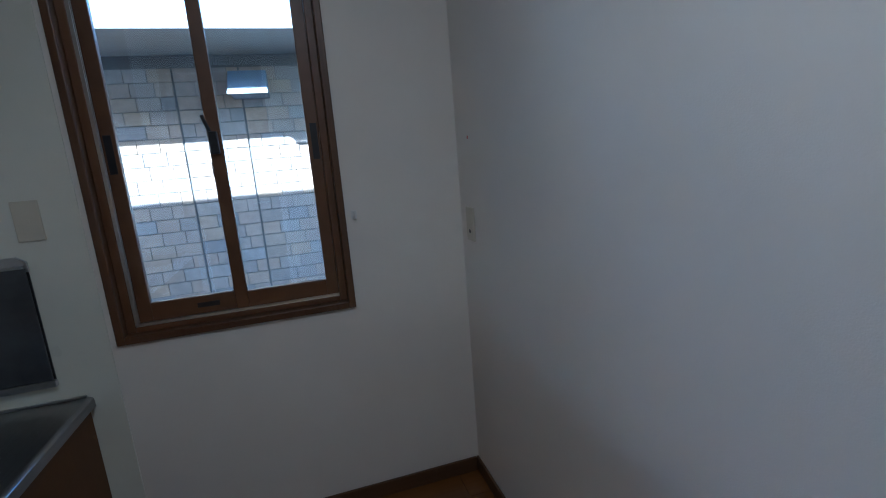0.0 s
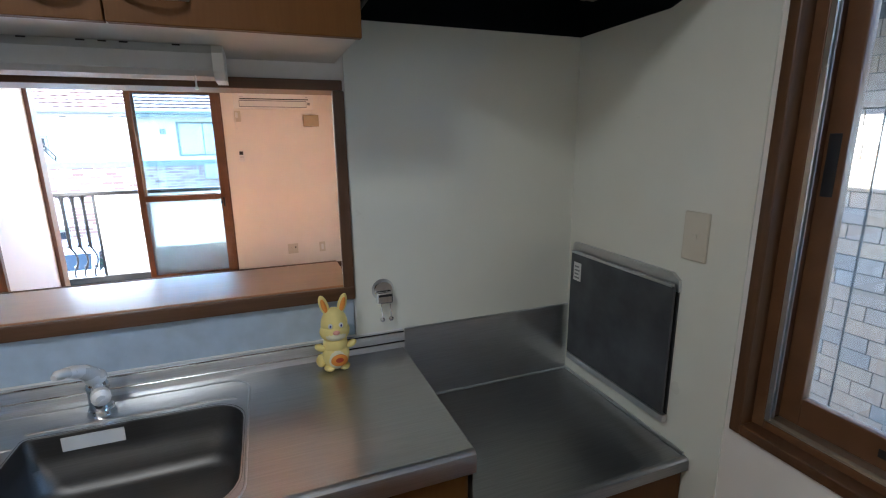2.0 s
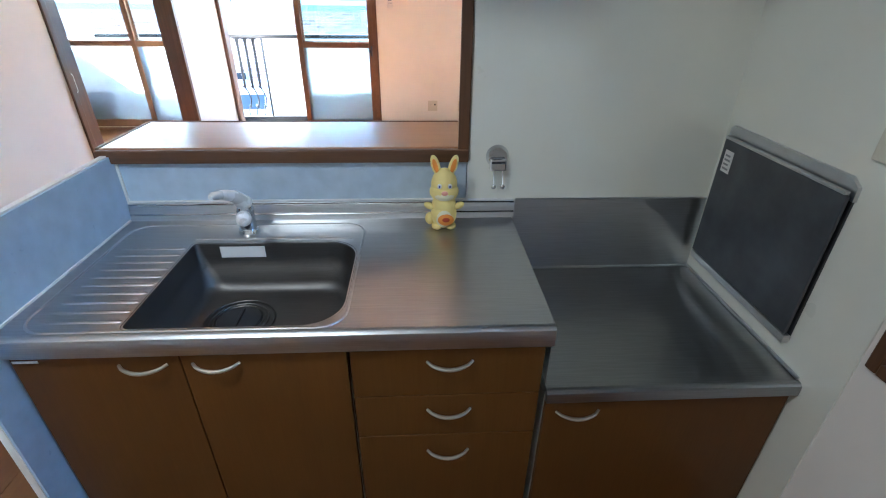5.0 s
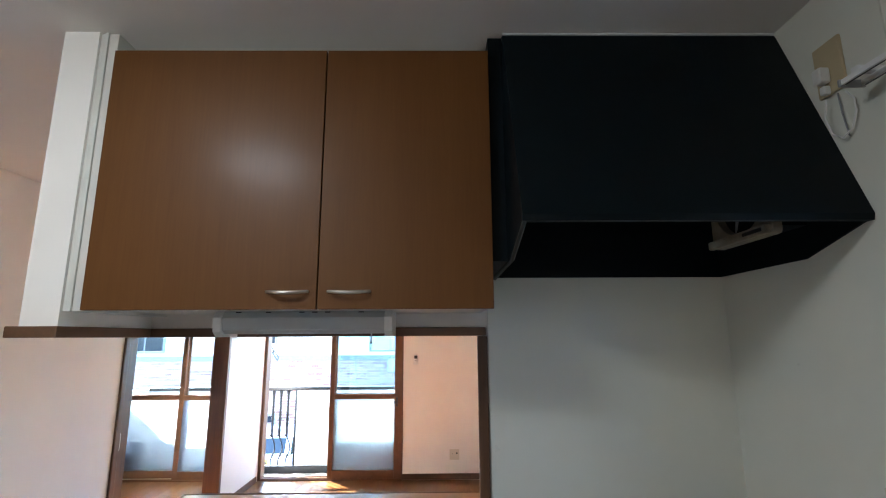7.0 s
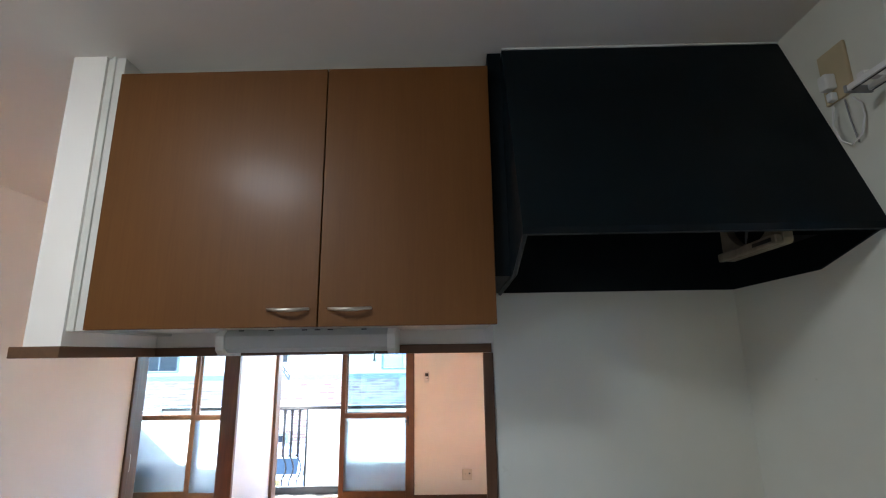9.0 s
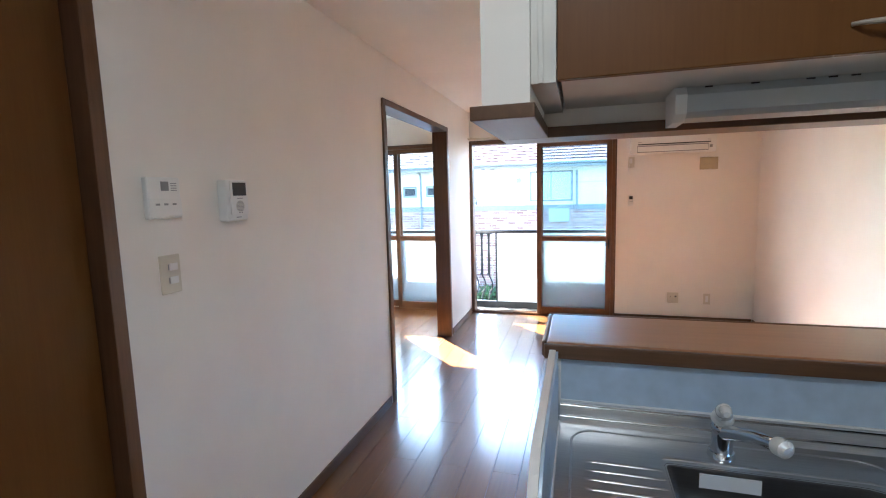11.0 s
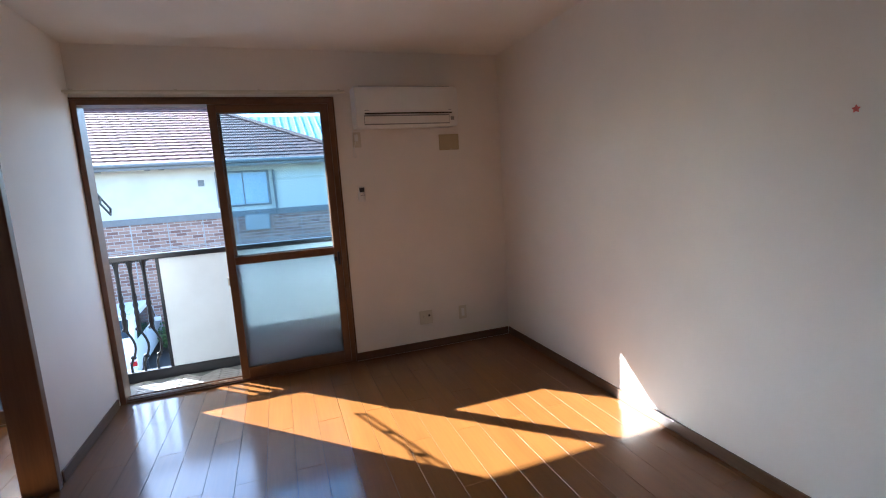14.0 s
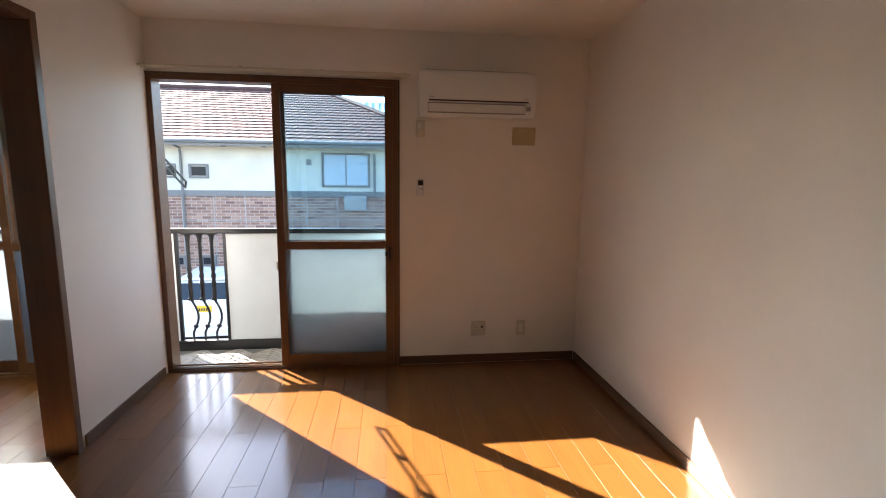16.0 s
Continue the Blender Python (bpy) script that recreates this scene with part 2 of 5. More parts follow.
M = {
    "lamp": glowing("lamp_diffuser", (1.0, 0.96, 0.88), LAMP),
    "paper": plain("wallpaper", (0.80, 0.755, 0.69), 0.75, var=0.025, scale=3, bmp=0.35, bscale=420, spec=0.3),
    "ceil": plain("ceiling_paper", (0.80, 0.765, 0.71), 0.8, var=0.025, scale=3, bmp=0.4, bscale=260, spec=0.25),
    "panel": plain("glossy_wall_panel", (0.76, 0.755, 0.66), 0.3, var=0.02, scale=4, bmp=0.05, bscale=30, spec=0.5, coat=1.0, coat_rough=0.10, coat_ior=1.5),
    "blue": plain("blue_panel", (0.44, 0.52, 0.60), 0.3, var=0.08, scale=22, bmp=0.03, bscale=60),
    "trim": wood("dark_trim_wood", (0.064, 0.029, 0.012), (0.132, 0.062, 0.026), 0.38, 2, 80),
    "trim_x": wood("dark_trim_wood_lying", (0.064, 0.029, 0.012), (0.132, 0.062, 0.026), 0.38, 0, 80),
    "sash": plain("brown_aluminium", (0.138, 0.062, 0.025), 0.4, 0.0, var=0.12, scale=14),
    "base": wood("baseboard_wood", (0.075, 0.036, 0.015), (0.13, 0.065, 0.028), 0.45, 1, 70),
    "counterwood": wood("counter_wood", (0.25, 0.115, 0.050), (0.34, 0.165, 0.078), 0.3, 0, 60, coat=0.6),
    "veneer": wood("cabinet_veneer", (0.099, 0.0375, 0.0062), (0.121, 0.0475, 0.0085), 0.5, 2, 190, per_piece=0.03, coat=0.11, coat_rough=0.24, spec=0.2),
    "floor": wood("floor_board_wood", (0.132, 0.050, 0.0110), (0.190, 0.075, 0.0165), 0.32, 1, 55, per_piece=0.07, bmp=0.0, coat=0.85, coat_rough=0.15, spec=0.15),
    "groove": plain("floor_groove", (0.03, 0.013, 0.006), 0.5),
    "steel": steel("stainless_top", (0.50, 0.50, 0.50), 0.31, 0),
    # lighter, bluish copy for edges and uprights: reflected daylight put into the colour
    "steel_v": steel("stainless_bright_upright", (0.60, 0.61, 0.62), 0.32, 0),
    # dimmer copy of the steel: the shelf's weaker reflection is in its colour
    "stove_steel": steel("stainless_shelf_dimmed", (0.32, 0.325, 0.33), 0.32, 0),
    # same steel as the top, the basin's shade put into the colour
    "basin": steel("stainless_basin_shaded", (0.15, 0.143, 0.135), 0.46, 0),
    "coverplate": plain("grey_heat_plate", (0.115, 0.12, 0.13), 0.42, 0.6, var=0.25, scale=10),
    "chrome": plain("chrome", (0.75, 0.76, 0.78), 0.1, 1.0, var=0.02),
    "lever": plain("satin_tap_lever", (0.80, 0.79, 0.76), 0.28, 0.15, var=0.03),
    "handle": plain("satin_handle", (0.55, 0.50, 0.42), 0.35, 0.9, var=0.04),
    "hood": plain("black_hood_enamel", (0.0016, 0.0045, 0.0062), 0.5, 0.0, var=0.2, bmp=0.1, bscale=200, spec=0.16),
    "hood_edge": plain("worn_hood_edge", (0.022, 0.027, 0.031), 0.4, 0.2, var=0.3, scale=30),
    "white": plain("white_plastic", (0.75, 0.74, 0.71), 0.4, var=0.02),
    "lampgrey": plain("grey_white_plastic", (0.46, 0.47, 0.46), 0.45, var=0.03),
    "ivory": plain("ivory_plastic", (0.62, 0.57, 0.46), 0.42, var=0.03),
    "beige": plain("yellowed_plastic", (0.50, 0.41, 0.25), 0.45, var=0.04),
    "dirty_ivory": plain("grease_stained_plastic", (0.27, 0.23, 0.165), 0.5, var=0.3, scale=25),
    "grey": plain("grey_plastic", (0.28, 0.28, 0.28), 0.5),
    "dark": plain("dark_plastic", (0.02, 0.02, 0.022), 0.35),
    "cabwhite": plain("cabinet_underside", (0.60, 0.58, 0.52), 0.5),
    "glass": glass("window_glass"),
    "frost": frosted("frosted_glass"),
    "black_iron": plain("black_iron_rail", (0.012, 0.012, 0.014), 0.42, 0.2, var=0.2),
    "parapet": translucent_board("parapet_board", (0.50, 0.52, 0.53)),
    "balcfloor": plain("balcony_floor", (0.13, 0.125, 0.115), 0.75, var=0.1, scale=30, bmp=0.3, bscale=90),
    "stucco": plain("cream_stucco", (0.56, 0.525, 0.445), 0.85, var=0.05, scale=2, bmp=0.4, bscale=60),
    "greyband": plain("grey_fascia", (0.16, 0.155, 0.15), 0.6, var=0.08),
    "asphalt": plain("asphalt", (0.055, 0.055, 0.055), 0.9, var=0.25, scale=3, bmp=0.5, bscale=120),
    "concrete": plain("concrete", (0.30, 0.29, 0.27), 0.85, var=0.15, scale=2, bmp=0.3, bscale=50),
    "rooftile": piece_mat("roof_tile", [(0.110, 0.054, 0.046), (0.140, 0.068, 0.058), (0.078, 0.045, 0.042), (0.155, 0.080, 0.068)], 0.72, 0.2, 30, 0.2),
    "brick": piece_mat("house_brick", [(0.20, 0.11, 0.08), (0.26, 0.16, 0.12), (0.15, 0.09, 0.075), (0.30, 0.20, 0.16)], 0.85),
    "siding": piece_mat("siding_brick", [(0.165, 0.122, 0.098), (0.195, 0.132, 0.093), (0.130, 0.108, 0.098), (0.205, 0.136, 0.088), (0.155, 0.134, 0.122)], 0.75, 0.5, 40),
    "mortar": plain("mortar", (0.055, 0.05, 0.046), 0.9, var=0.08),
}


# ---- building helpers ----
def box(bm, x0, x1, y0, y1, z0, z1, bev=0.0, seg=2):
    m = Matrix.LocRotScale(((x0 + x1) / 2, (y0 + y1) / 2, (z0 + z1) / 2), None, (abs(x1 - x0), abs(y1 - y0), abs(z1 - z0)))
    vs = bmesh.ops.create_cube(bm, size=1.0, matrix=m)["verts"]
    if bev:
        es = list({e for v in vs for e in v.link_edges})
        bmesh.ops.bevel(bm, geom=es, offset=bev, segments=seg, affect="EDGES", profile=0.5)
    return bm


def cyl(bm, p, q, r, n=16, r2=None):
    p, q = Vector(p), Vector(q)
    d = q - p
    m = Matrix.Translation((p + q) / 2) @ d.to_track_quat("Z", "Y").to_matrix().to_4x4()
    bmesh.ops.create_cone(bm, cap_ends=True, segments=n, radius1=r, radius2=r if r2 is None else r2, depth=d.length, matrix=m)
    return bm


def ball(bm, c, r, sx=1.0, sy=1.0, sz=1.0, n=16, tilt=None):
    m = Matrix.Translation(c) @ (tilt or Matrix.Identity(4)) @ Matrix.Diagonal((sx, sy, sz, 1))
    return bmesh.ops.create_uvsphere(bm, u_segments=n, v_segments=n // 2 + 2, radius=r, matrix=m)["verts"]


def tube(bm, pts, r, n=8):
    """A round bar along a line of points."""
    pts = [Vector(p) for p in pts]
    rings = []
    for i, p in enumerate(pts):
        d = (pts[min(i + 1, len(pts) - 1)] - pts[max(i - 1, 0)]).normalized()
        a = d.orthogonal().normalized() if not rings else (last - d * last.dot(d)).normalized()
        last = a
        b = d.cross(a)
        rad = r[i] if isinstance(r, (list, tuple)) else r
        rings.append([bm.verts.new(p + rad * (math.cos(t) * a + math.sin(t) * b)) for t in [2 * math.pi * k / n for k in range(n)]])
    for u, w in zip(rings, rings[1:]):
        for k in range(n):
            bm.faces.new((u[k], u[(k + 1) % n], w[(k + 1) % n], w[k]))
    bm.faces.new(rings[0][::-1])
    bm.faces.new(rings[-1])
    return bm


def prism(bm, outline, axis, a, b):
    """An outline of (u, v) pushed along an axis from a to b. axis 0: u, v are y, z; 1: x, z; 2: x, y."""
    def at(u, v, w):
        return {0: (w, u, v), 1: (u, w, v), 2: (u, v, w)}[axis]
    lo = [bm.verts.new(at(u, v, a)) for u, v in outline]
    hi = [bm.verts.new(at(u, v, b)) for u, v in outline]
    bm.faces.new(lo[::-1])
    bm.faces.new(hi)
    for i in range(len(lo)):
        j = (i + 1) % len(lo)
        bm.faces.new((lo[i], lo[j], hi[j], hi[i]))
    bmesh.ops.recalc_face_normals(bm, faces=bm.faces)
    return bm


def rounded(x0, x1, y0, y1, r, n=5):
    pts = []
    for cx, cy, a in ((x1 - r, y1 - r, 0), (x0 + r, y1 - r, 90), (x0 + r, y0 + r, 180), (x1 - r, y0 + r, 270)):
        for k in range(n + 1):
            t = radians(a + 90 * k / n)
            pts.append((cx + r * math.cos(t), cy + r * math.sin(t)))
    return pts


def mesh_of(name, bm, materials, smooth=False):
    me = bpy.data.meshes.new(name)
    bm.to_mesh(me)
    bm.free()
    for m in materials if isinstance(materials, (list, tuple)) else [materials]:
        me.materials.append(m)
    if smooth:
        for p in me.polygons:
            p.use_smooth = True
        me.set_sharp_from_angle(angle=radians(38))
    return me


def part(name, bm, material, parent, label="", smooth=False):
    ob = new(name, mesh_of(name, bm, material, smooth))
    if parent:
        ob.parent = parent
    if label:
        ob["label"] = label
    return ob


def thing(name, label, category, group="", kind="", bm=None, material=None, smooth=False):
    ob = new(name, mesh_of(name, bm, material, smooth) if bm else None)
    if not bm:
        ob.empty_display_size = 0.05
    return tagged(ob, label, category, group, kind)


def B(*boxes, bev=0.0):
    bm = bmesh.new()
    for b in boxes:
        box(bm, *b, bev=bev)
    return bm


def setting(name, boxes, material, label, category="", bev=0.0):
    return thing(name, label, category or name.split("_")[0], kind="structure", bm=B(*boxes, bev=bev), material=material)


# ---- the large structure ----
XL, XR, YB, YN, HC = -2.90, 0.04, -1.82, 4.14, 2.335
DOOR_Y0, DOOR_Y1, DOOR_H = 1.65, 3.175, 2.04        # sliding door opening in the left wall
WIN_X0, WIN_X1, WIN_H = -2.90, -1.305, 2.0          # living balcony window
BW_X0, BW_X1 = -4.60, -3.19                         # bedroom balcony window
KW_Y0, KW_Y1, KW_Z0, KW_Z1 = -1.392, -0.640, 0.79, 1.98

setting("floor", [(-5.8, 0.2, -2.0, YN, -0.14, -0.012)], M["groove"], "dark wooden subfloor under the floorboards")
ceiling = setting("ceiling", [(-5.8, 0.2, -2.0, YN + 0.12, HC, HC + 0.12)], M["ceil"], "off-white papered flat ceiling")
setting("wall_east_kitchen", [(0, 0.2, YB, KW_Y0, 0, HC), (0, 0.2, KW_Y1, 0.05, 0, HC), (0, 0.2, KW_Y0, KW_Y1, 0, KW_Z0), (0, 0.2, KW_Y0, KW_Y1, KW_Z1, HC)],
        M["paper"], "off-white papered kitchen wall with a window opening", "wall")
setting("wall_east_living", [(XR, 0.2, 0.05, YN, 0, HC)], M["paper"], "plain off-white papered living room wall", "wall")
setting("wall_south", [(XL, 0.2, YB - 0.13, YB, 0, HC)], M["paper"], "plain off-white papered back wall", "wall")
HALL_Y0, HALL_Y1, HALL_H = -1.06, -0.255, 2.20
setting("wall_west", [(XL - 0.12, XL, YB - 0.13, HALL_Y0, 0, HC), (XL - 0.12, XL, HALL_Y0, HALL_Y1, HALL_H, HC), (XL - 0.12, XL, HALL_Y1, DOOR_Y0, 0, HC),
        (XL - 0.12, XL, DOOR_Y0, DOOR_Y1, DOOR_H, HC), (XL - 0.12, XL, DOOR_Y1, YN, 0, HC)],
        M["paper"], "off-white papered wall with a sliding door opening", "wall")
setting("wall_north", [(-5.8, BW_X0, YN, YN + 0.12, -0.14, HC), (BW_X0, BW_X1, YN, YN + 0.12, WIN_H, HC), (BW_X1, WIN_X0, YN, YN + 0.12, -0.14, HC),
        (WIN_X0, WIN_X1, YN, YN + 0.12, WIN_H, HC), (WIN_X1, 0.2, YN, YN + 0.12, -0.14, HC),
        (BW_X0, BW_X1, YN, YN + 0.12, -0.14, -0.02), (WIN_X0, WIN_X1, YN, YN + 0.12, -0.14, -0.02)],
        M["paper"], "off-white papered wall with two balcony windows", "wall")
setting("wall_bedroom_west", [(-5.8, -5.68, 0.5, YN, 0, HC)], M["paper"], "plain off-white bedroom wall", "wall")
setting("wall_bedroom_south", [(-5.68, XL - 0.12, 0.5, 0.62, 0, HC)], M["paper"], "plain off-white bedroom wall", "wall")

# partition with the serving hatch
PX0, TZ_TOP = -1.745, 0.8255
setting("wall_partition", [(PX0, -0.742, 0.006, 0.10, 0, 0.995), (-0.742, 0.0, 0.0, 0.10, 0, HC), (-1.84, -0.742, 0.0, 0.10, 1.588, HC),
        (-1.84, -1.752, -0.352, 0.0, 1.588, HC), (0.0, XR, 0.05, 0.10, 0, HC)],
        M["paper"], "off-white partition with a serving hatch above the sink", "wall")
setting("panel_splash", [(-0.735, -0.004, -0.004, 0.0, 0.86, HC)], M["panel"], "glossy cream fireproof wall panel behind the stove", "panel")
setting("panel_side", [(-0.004, 0.0, -0.62, -0.004, 0.0, HC)], M["panel"], "glossy cream fireproof wall panel beside the stove", "panel")

# hatch lining and casing
lin = thing("hatch_trim", "dark brown wooden casing round the serving hatch", "trim", kind="structure")
part("head_casing", B((-1.86, -0.742, -0.014, 0.115, 1.562, 1.588), bev=0.002), M["trim_x"], lin)
part("side_casing", B((-0.768, -0.738, -0.014, 0.0, 1.03, 1.5615), bev=0.002), M["trim"], lin)
part("return_casing", B((-1.86, -1.742, -0.366, -0.0145, 1.562, 1.588), bev=0.002), M["base"], lin)
part("lining", B((-0.752, -0.742, 0.0005, 0.115, 1.036, 1.5615)), M["white"], lin, "white lining board of the hatch")
hatch = thing("serving_counter", "orange-brown wooden counter board on the half wall", "counter", kind="structure")
part("counter_board", B((-1.746, -0.742, -0.002, 0.285, 0.999, 1.036), bev=0.004), M["counterwood"], hatch)
part("lipping", B((-1.752, -0.738, -0.018, -0.0025, 0.996, 1.033), bev=0.003), M["trim_x"], hatch, "dark brown front lipping")
part("lipping", B((-1.759, -1.7465, -0.002, 0.285, 0.994, 1.0375), bev=0.005), M["trim"], hatch, "dark brown end lipping")
part("lipping", B((-1.759, -0.742, 0.2855, 0.300, 0.994, 1.0375), bev=0.006), M["trim_x"], hatch, "dark brown edge lipping")

# half wall beside the sink, with a rounded front corner
def side_outline(y0, y1, z1, r):
    pts = [(y1, 0.0), (y1, z1)]
    for k in range(9):
        t = radians(90 * k / 8)
        pts.append((y0 + r - r * math.sin(t), z1 - r + r * math.cos(t)))
    pts.append((y0, 0.0))
    return pts
bm = prism(bmesh.new(), side_outline(-0.60, 0.006, 1.02, 0.13), 0, -1.738, -1.722)
thing("half_wall", "low wall beside the sink with a rounded corner", "wall", kind="structure", bm=bm, material=M["paper"])
bm = prism(bmesh.new(), side_outline(-0.598, 0.002, 1.016, 0.13), 0, -1.7215, -1.716)
thing("blue_side_panel", "pale blue glossy panel on the low wall", "panel", kind="structure", bm=bm, material=M["blue"])
setting("blue_back_panel", [(-1.7155, -0.736, 0.0, 0.0055, 0.80, 0.996)], M["blue"], "pale blue glossy panel under the serving counter", "panel")
setting("sink_seal", [(-1.7155, -1.7115, -0.53, -0.0205, TZ_TOP, TZ_TOP + 0.005)], M["white"], "thin white sealing line beside the sink top", "trim")
setting("upstand_seal", [(-1.7155, -0.6, -0.0042, -0.0002, 0.8772, 0.8815)], M["white"], "thin white sealing line above the steel upstand", "trim")
setting("panel_joint", [(-1.7155, -1.709, -0.006, -0.0002, 0.87, 0.992)], M["white"], "thin white sealing strip in the corner", "trim")
setting("panel_edge", [(-0.7395, -0.734, -0.0035, -0.0002, 0.87, 0.996)], M["white"], "thin white edge strip", "trim")

# baseboards
def baseboard(x0, x1, y0, y1):
    setting("baseboard", [(x0, x1, y0, y1, 0.0, 0.062)], M["base"], "brown wooden baseboard", "baseboard", bev=0.003)
baseboard(XR - 0.011, XR - 0.0005, 0.12, YN - 0.012)
baseboard(WIN_X1 + 0.01, XR - 0.0115, YN - 0.0115, YN - 0.0005)
baseboard(XL + 0.0005, XL + 0.011, DOOR_Y1 + 0.045, YN - 0.06)
baseboard(XL + 0.0005, XL + 0.011, HALL_Y1 + 0.05, DOOR_Y0 - 0.045)
baseboard(XL + 0.012, -0.0005, YB + 0.0005, YB + 0.011)
baseboard(-0.011, -0.0005, YB + 0.0115, -0.625)
baseboard(-1.74, XR - 0.012, 0.1005, 0.111)
baseboard(-5.66, BW_X0 - 0.01, YN - 0.0115, YN - 0.0005)

# sliding door frame in the left wall, the leaf slid into its pocket
def casing(name, axis_pts, label):
    fr = thing(name, label, "door frame", kind="structure")
    (y0, y1, h, x0, x1, w) = axis_pts
    part("jamb", B((x0, x1, y0 - w, y0, 0, h + w), bev=0.003), M["trim"], fr)
    part("jamb", B((x0, x1, y1, y1 + w, 0, h + w), bev=0.003), M["trim"], fr)
    part("head", B((x0, x1, y0 + 0.0005, y1 - 0.0005, h, h + w), bev=0.003), M["trim"], fr)
    return fr
DF = casing("door_frame_1", (DOOR_Y0 + 0.03, DOOR_Y1 - 0.03, DOOR_H - 0.03, XL - 0.135, XL + 0.014, 0.042), "dark brown wooden frame of the open sliding door")
part("floor_track", B((XL - 0.069, XL - 0.063, DOOR_Y0 + 0.032, DOOR_Y1 - 0.032, 0.0003, 0.0012)), M["dark"], DF, "thin metal floor track")
part("floor_track", B((XL - 0.037, XL - 0.031, DOOR_Y0 + 0.032, DOOR_Y1 - 0.032, 0.0003, 0.0012)), M["dark"], DF, "thin metal floor track")
leaf = thing("sliding_door", "brown sliding door pushed back into the wall", "door")
part("leaf", B((XL - 0.10, XL - 0.068, DOOR_Y0 + 0.0305, DOOR_Y0 + 0.235, 0.006, DOOR_H - 0.033), bev=0.002), M["trim"], leaf)
pull_c = (DOOR_Y0 + 0.145, 0.895)
part("finger_pull", prism(bmesh.new(), rounded(pull_c[0] - 0.017, pull_c[0] + 0.017, pull_c[1] - 0.057, pull_c[1] + 0.057, 0.0168, 6), 0, XL - 0.0679, XL - 0.066), M["handle"], leaf, "oval satin metal finger pull")
part("pull_recess", prism(bmesh.new(), rounded(pull_c[0] - 0.011, pull_c[0] + 0.011, pull_c[1] - 0.050, pull_c[1] + 0.050, 0.0108, 6), 0, XL - 0.0659, XL - 0.0655), M["trim"], leaf)
casing("door_frame_2", (HALL_Y0 + 0.03, HALL_Y1 - 0.03, HALL_H - 0.03, XL - 0.135, XL + 0.014, 0.042), "brown wooden frame of a closed door")
hd = thing("hall_door", "closed brown wooden door in the papered wall", "door")
part("leaf", B((XL - 0.08, XL - 0.045, HALL_Y0 + 0.033, HALL_Y1 - 0.033, 0.006, HALL_H - 0.034), bev=0.003), M["veneer"], hd)
bm = bmesh.new()
tube(bm, [(XL - 0.044, HALL_Y0 + 0.09, 1.0), (XL - 0.0, HALL_Y0 + 0.09, 1.0), (XL + 0.005, HALL_Y0 + 0.10, 1.0), (XL + 0.005, HALL_Y0 + 0.20, 1.0)], 0.009)
part("lever", bm, M["handle"], hd, "satin metal lever", True)


# ---- windows ----
def frame_ring(x0, x1, z0, z1, y0, y1, w, wb=None):
    wb = w if wb is None else wb
    return [(x0, x0 + w, y0, y1, z0, z1), (x1 - w, x1, y0, y1, z0, z1), (x0 + w, x1 - w, y0, y1, z1 - w, z1), (x0 + w, x1 - w, y0, y1, z0, z0 + wb)]


def sash(parent, x0, x1, z0, z1, y, mid, name="sash", w=0.052, up="glass", low="frost"):
    """A sliding sash with a middle rail: clear above, frosted below."""
    s = part(name, B(*frame_ring(x0, x1, z0, z1, y - 0.014, y + 0.014, w, 0.085), (x0 + w, x1 - w, y - 0.014, y + 0.014, mid - 0.028, mid + 0.028), bev=0.0025), M["sash"], parent)
    g = part("pane", B((x0 + w - 0.004, x1 - w + 0.004, y - 0.003, y + 0.003, mid + 0.027, z1 - w + 0.004)), M[up], s, "clear glass pane")
    g.visible_shadow = False
    part("pane", B((x0 + w - 0.004, x1 - w + 0.004, y - 0.003, y + 0.003, z0 + 0.081, mid - 0.027)), M[low], s, "frosted glass pane")
    part("gasket", B(*frame_ring(x0 + w - 0.004, x1 - w + 0.004, mid + 0.0285, z1 - w + 0.003, y - 0.0055, y - 0.0035, 0.005)), M["dark"], s)
    return s


def balcony_window(name, x0, x1, label, sashes, mid=0.888):
    wdw = thing(name, label, "window", kind="structure")
    h, y0, y1 = WIN_H, YN - 0.012, YN + 0.11
    part("window_frame", B(*frame_ring(x0 + 0.0005, x1 - 0.0005, -0.018, h - 0.0005, y0, y1, 0.034, 0.03), bev=0.002), M["sash"], wdw)
    part("casing", B((x1, x1 + 0.012, YN - 0.016, YN - 0.0005, 0.0, h + 0.012), (x0 - (0 if x0 > -3 else 0.012), x1 - 0.0005, YN - 0.016, YN - 0.0005, h, h + 0.012), bev=0.002), M["trim"], wdw)
    for i in range(3):
        part("sill_track", B((x0 + 0.035, x1 - 0.035, YN - 0.002 + 0.038 * i, YN + 0.002 + 0.038 * i, 0.0122, 0.022)), M["handle"] if i == 1 else M["sash"], wdw, "metal sliding track")
    for (a, b, y) in sashes:
        sash(wdw, a, b, 0.014, h - 0.036, y, mid)
    return wdw
LIVW = balcony_window("window_1", WIN_X0, WIN_X1, "brown aluminium balcony window slid half open", [(-2.135, WIN_X1 - 0.035, YN + 0.016), (-2.118, WIN_X1 - 0.036, YN + 0.062)])
part("crescent_lock", B((-1.372, -1.355, YN - 0.014, YN + 0.0015, 0.78, 0.88), bev=0.004), M["dark"], LIVW, "dark finger latch")
part("sash_pull", B((-1.398, -1.376, YN + 0.0, YN + 0.0015, 0.81, 0.842), bev=0.001), M["dark"], LIVW)
part("lock_catch", B((-2.146, -2.1355, YN - 0.002, YN + 0.024, 0.72, 0.78), bev=0.003), M["handle"], LIVW, "small metal catch")
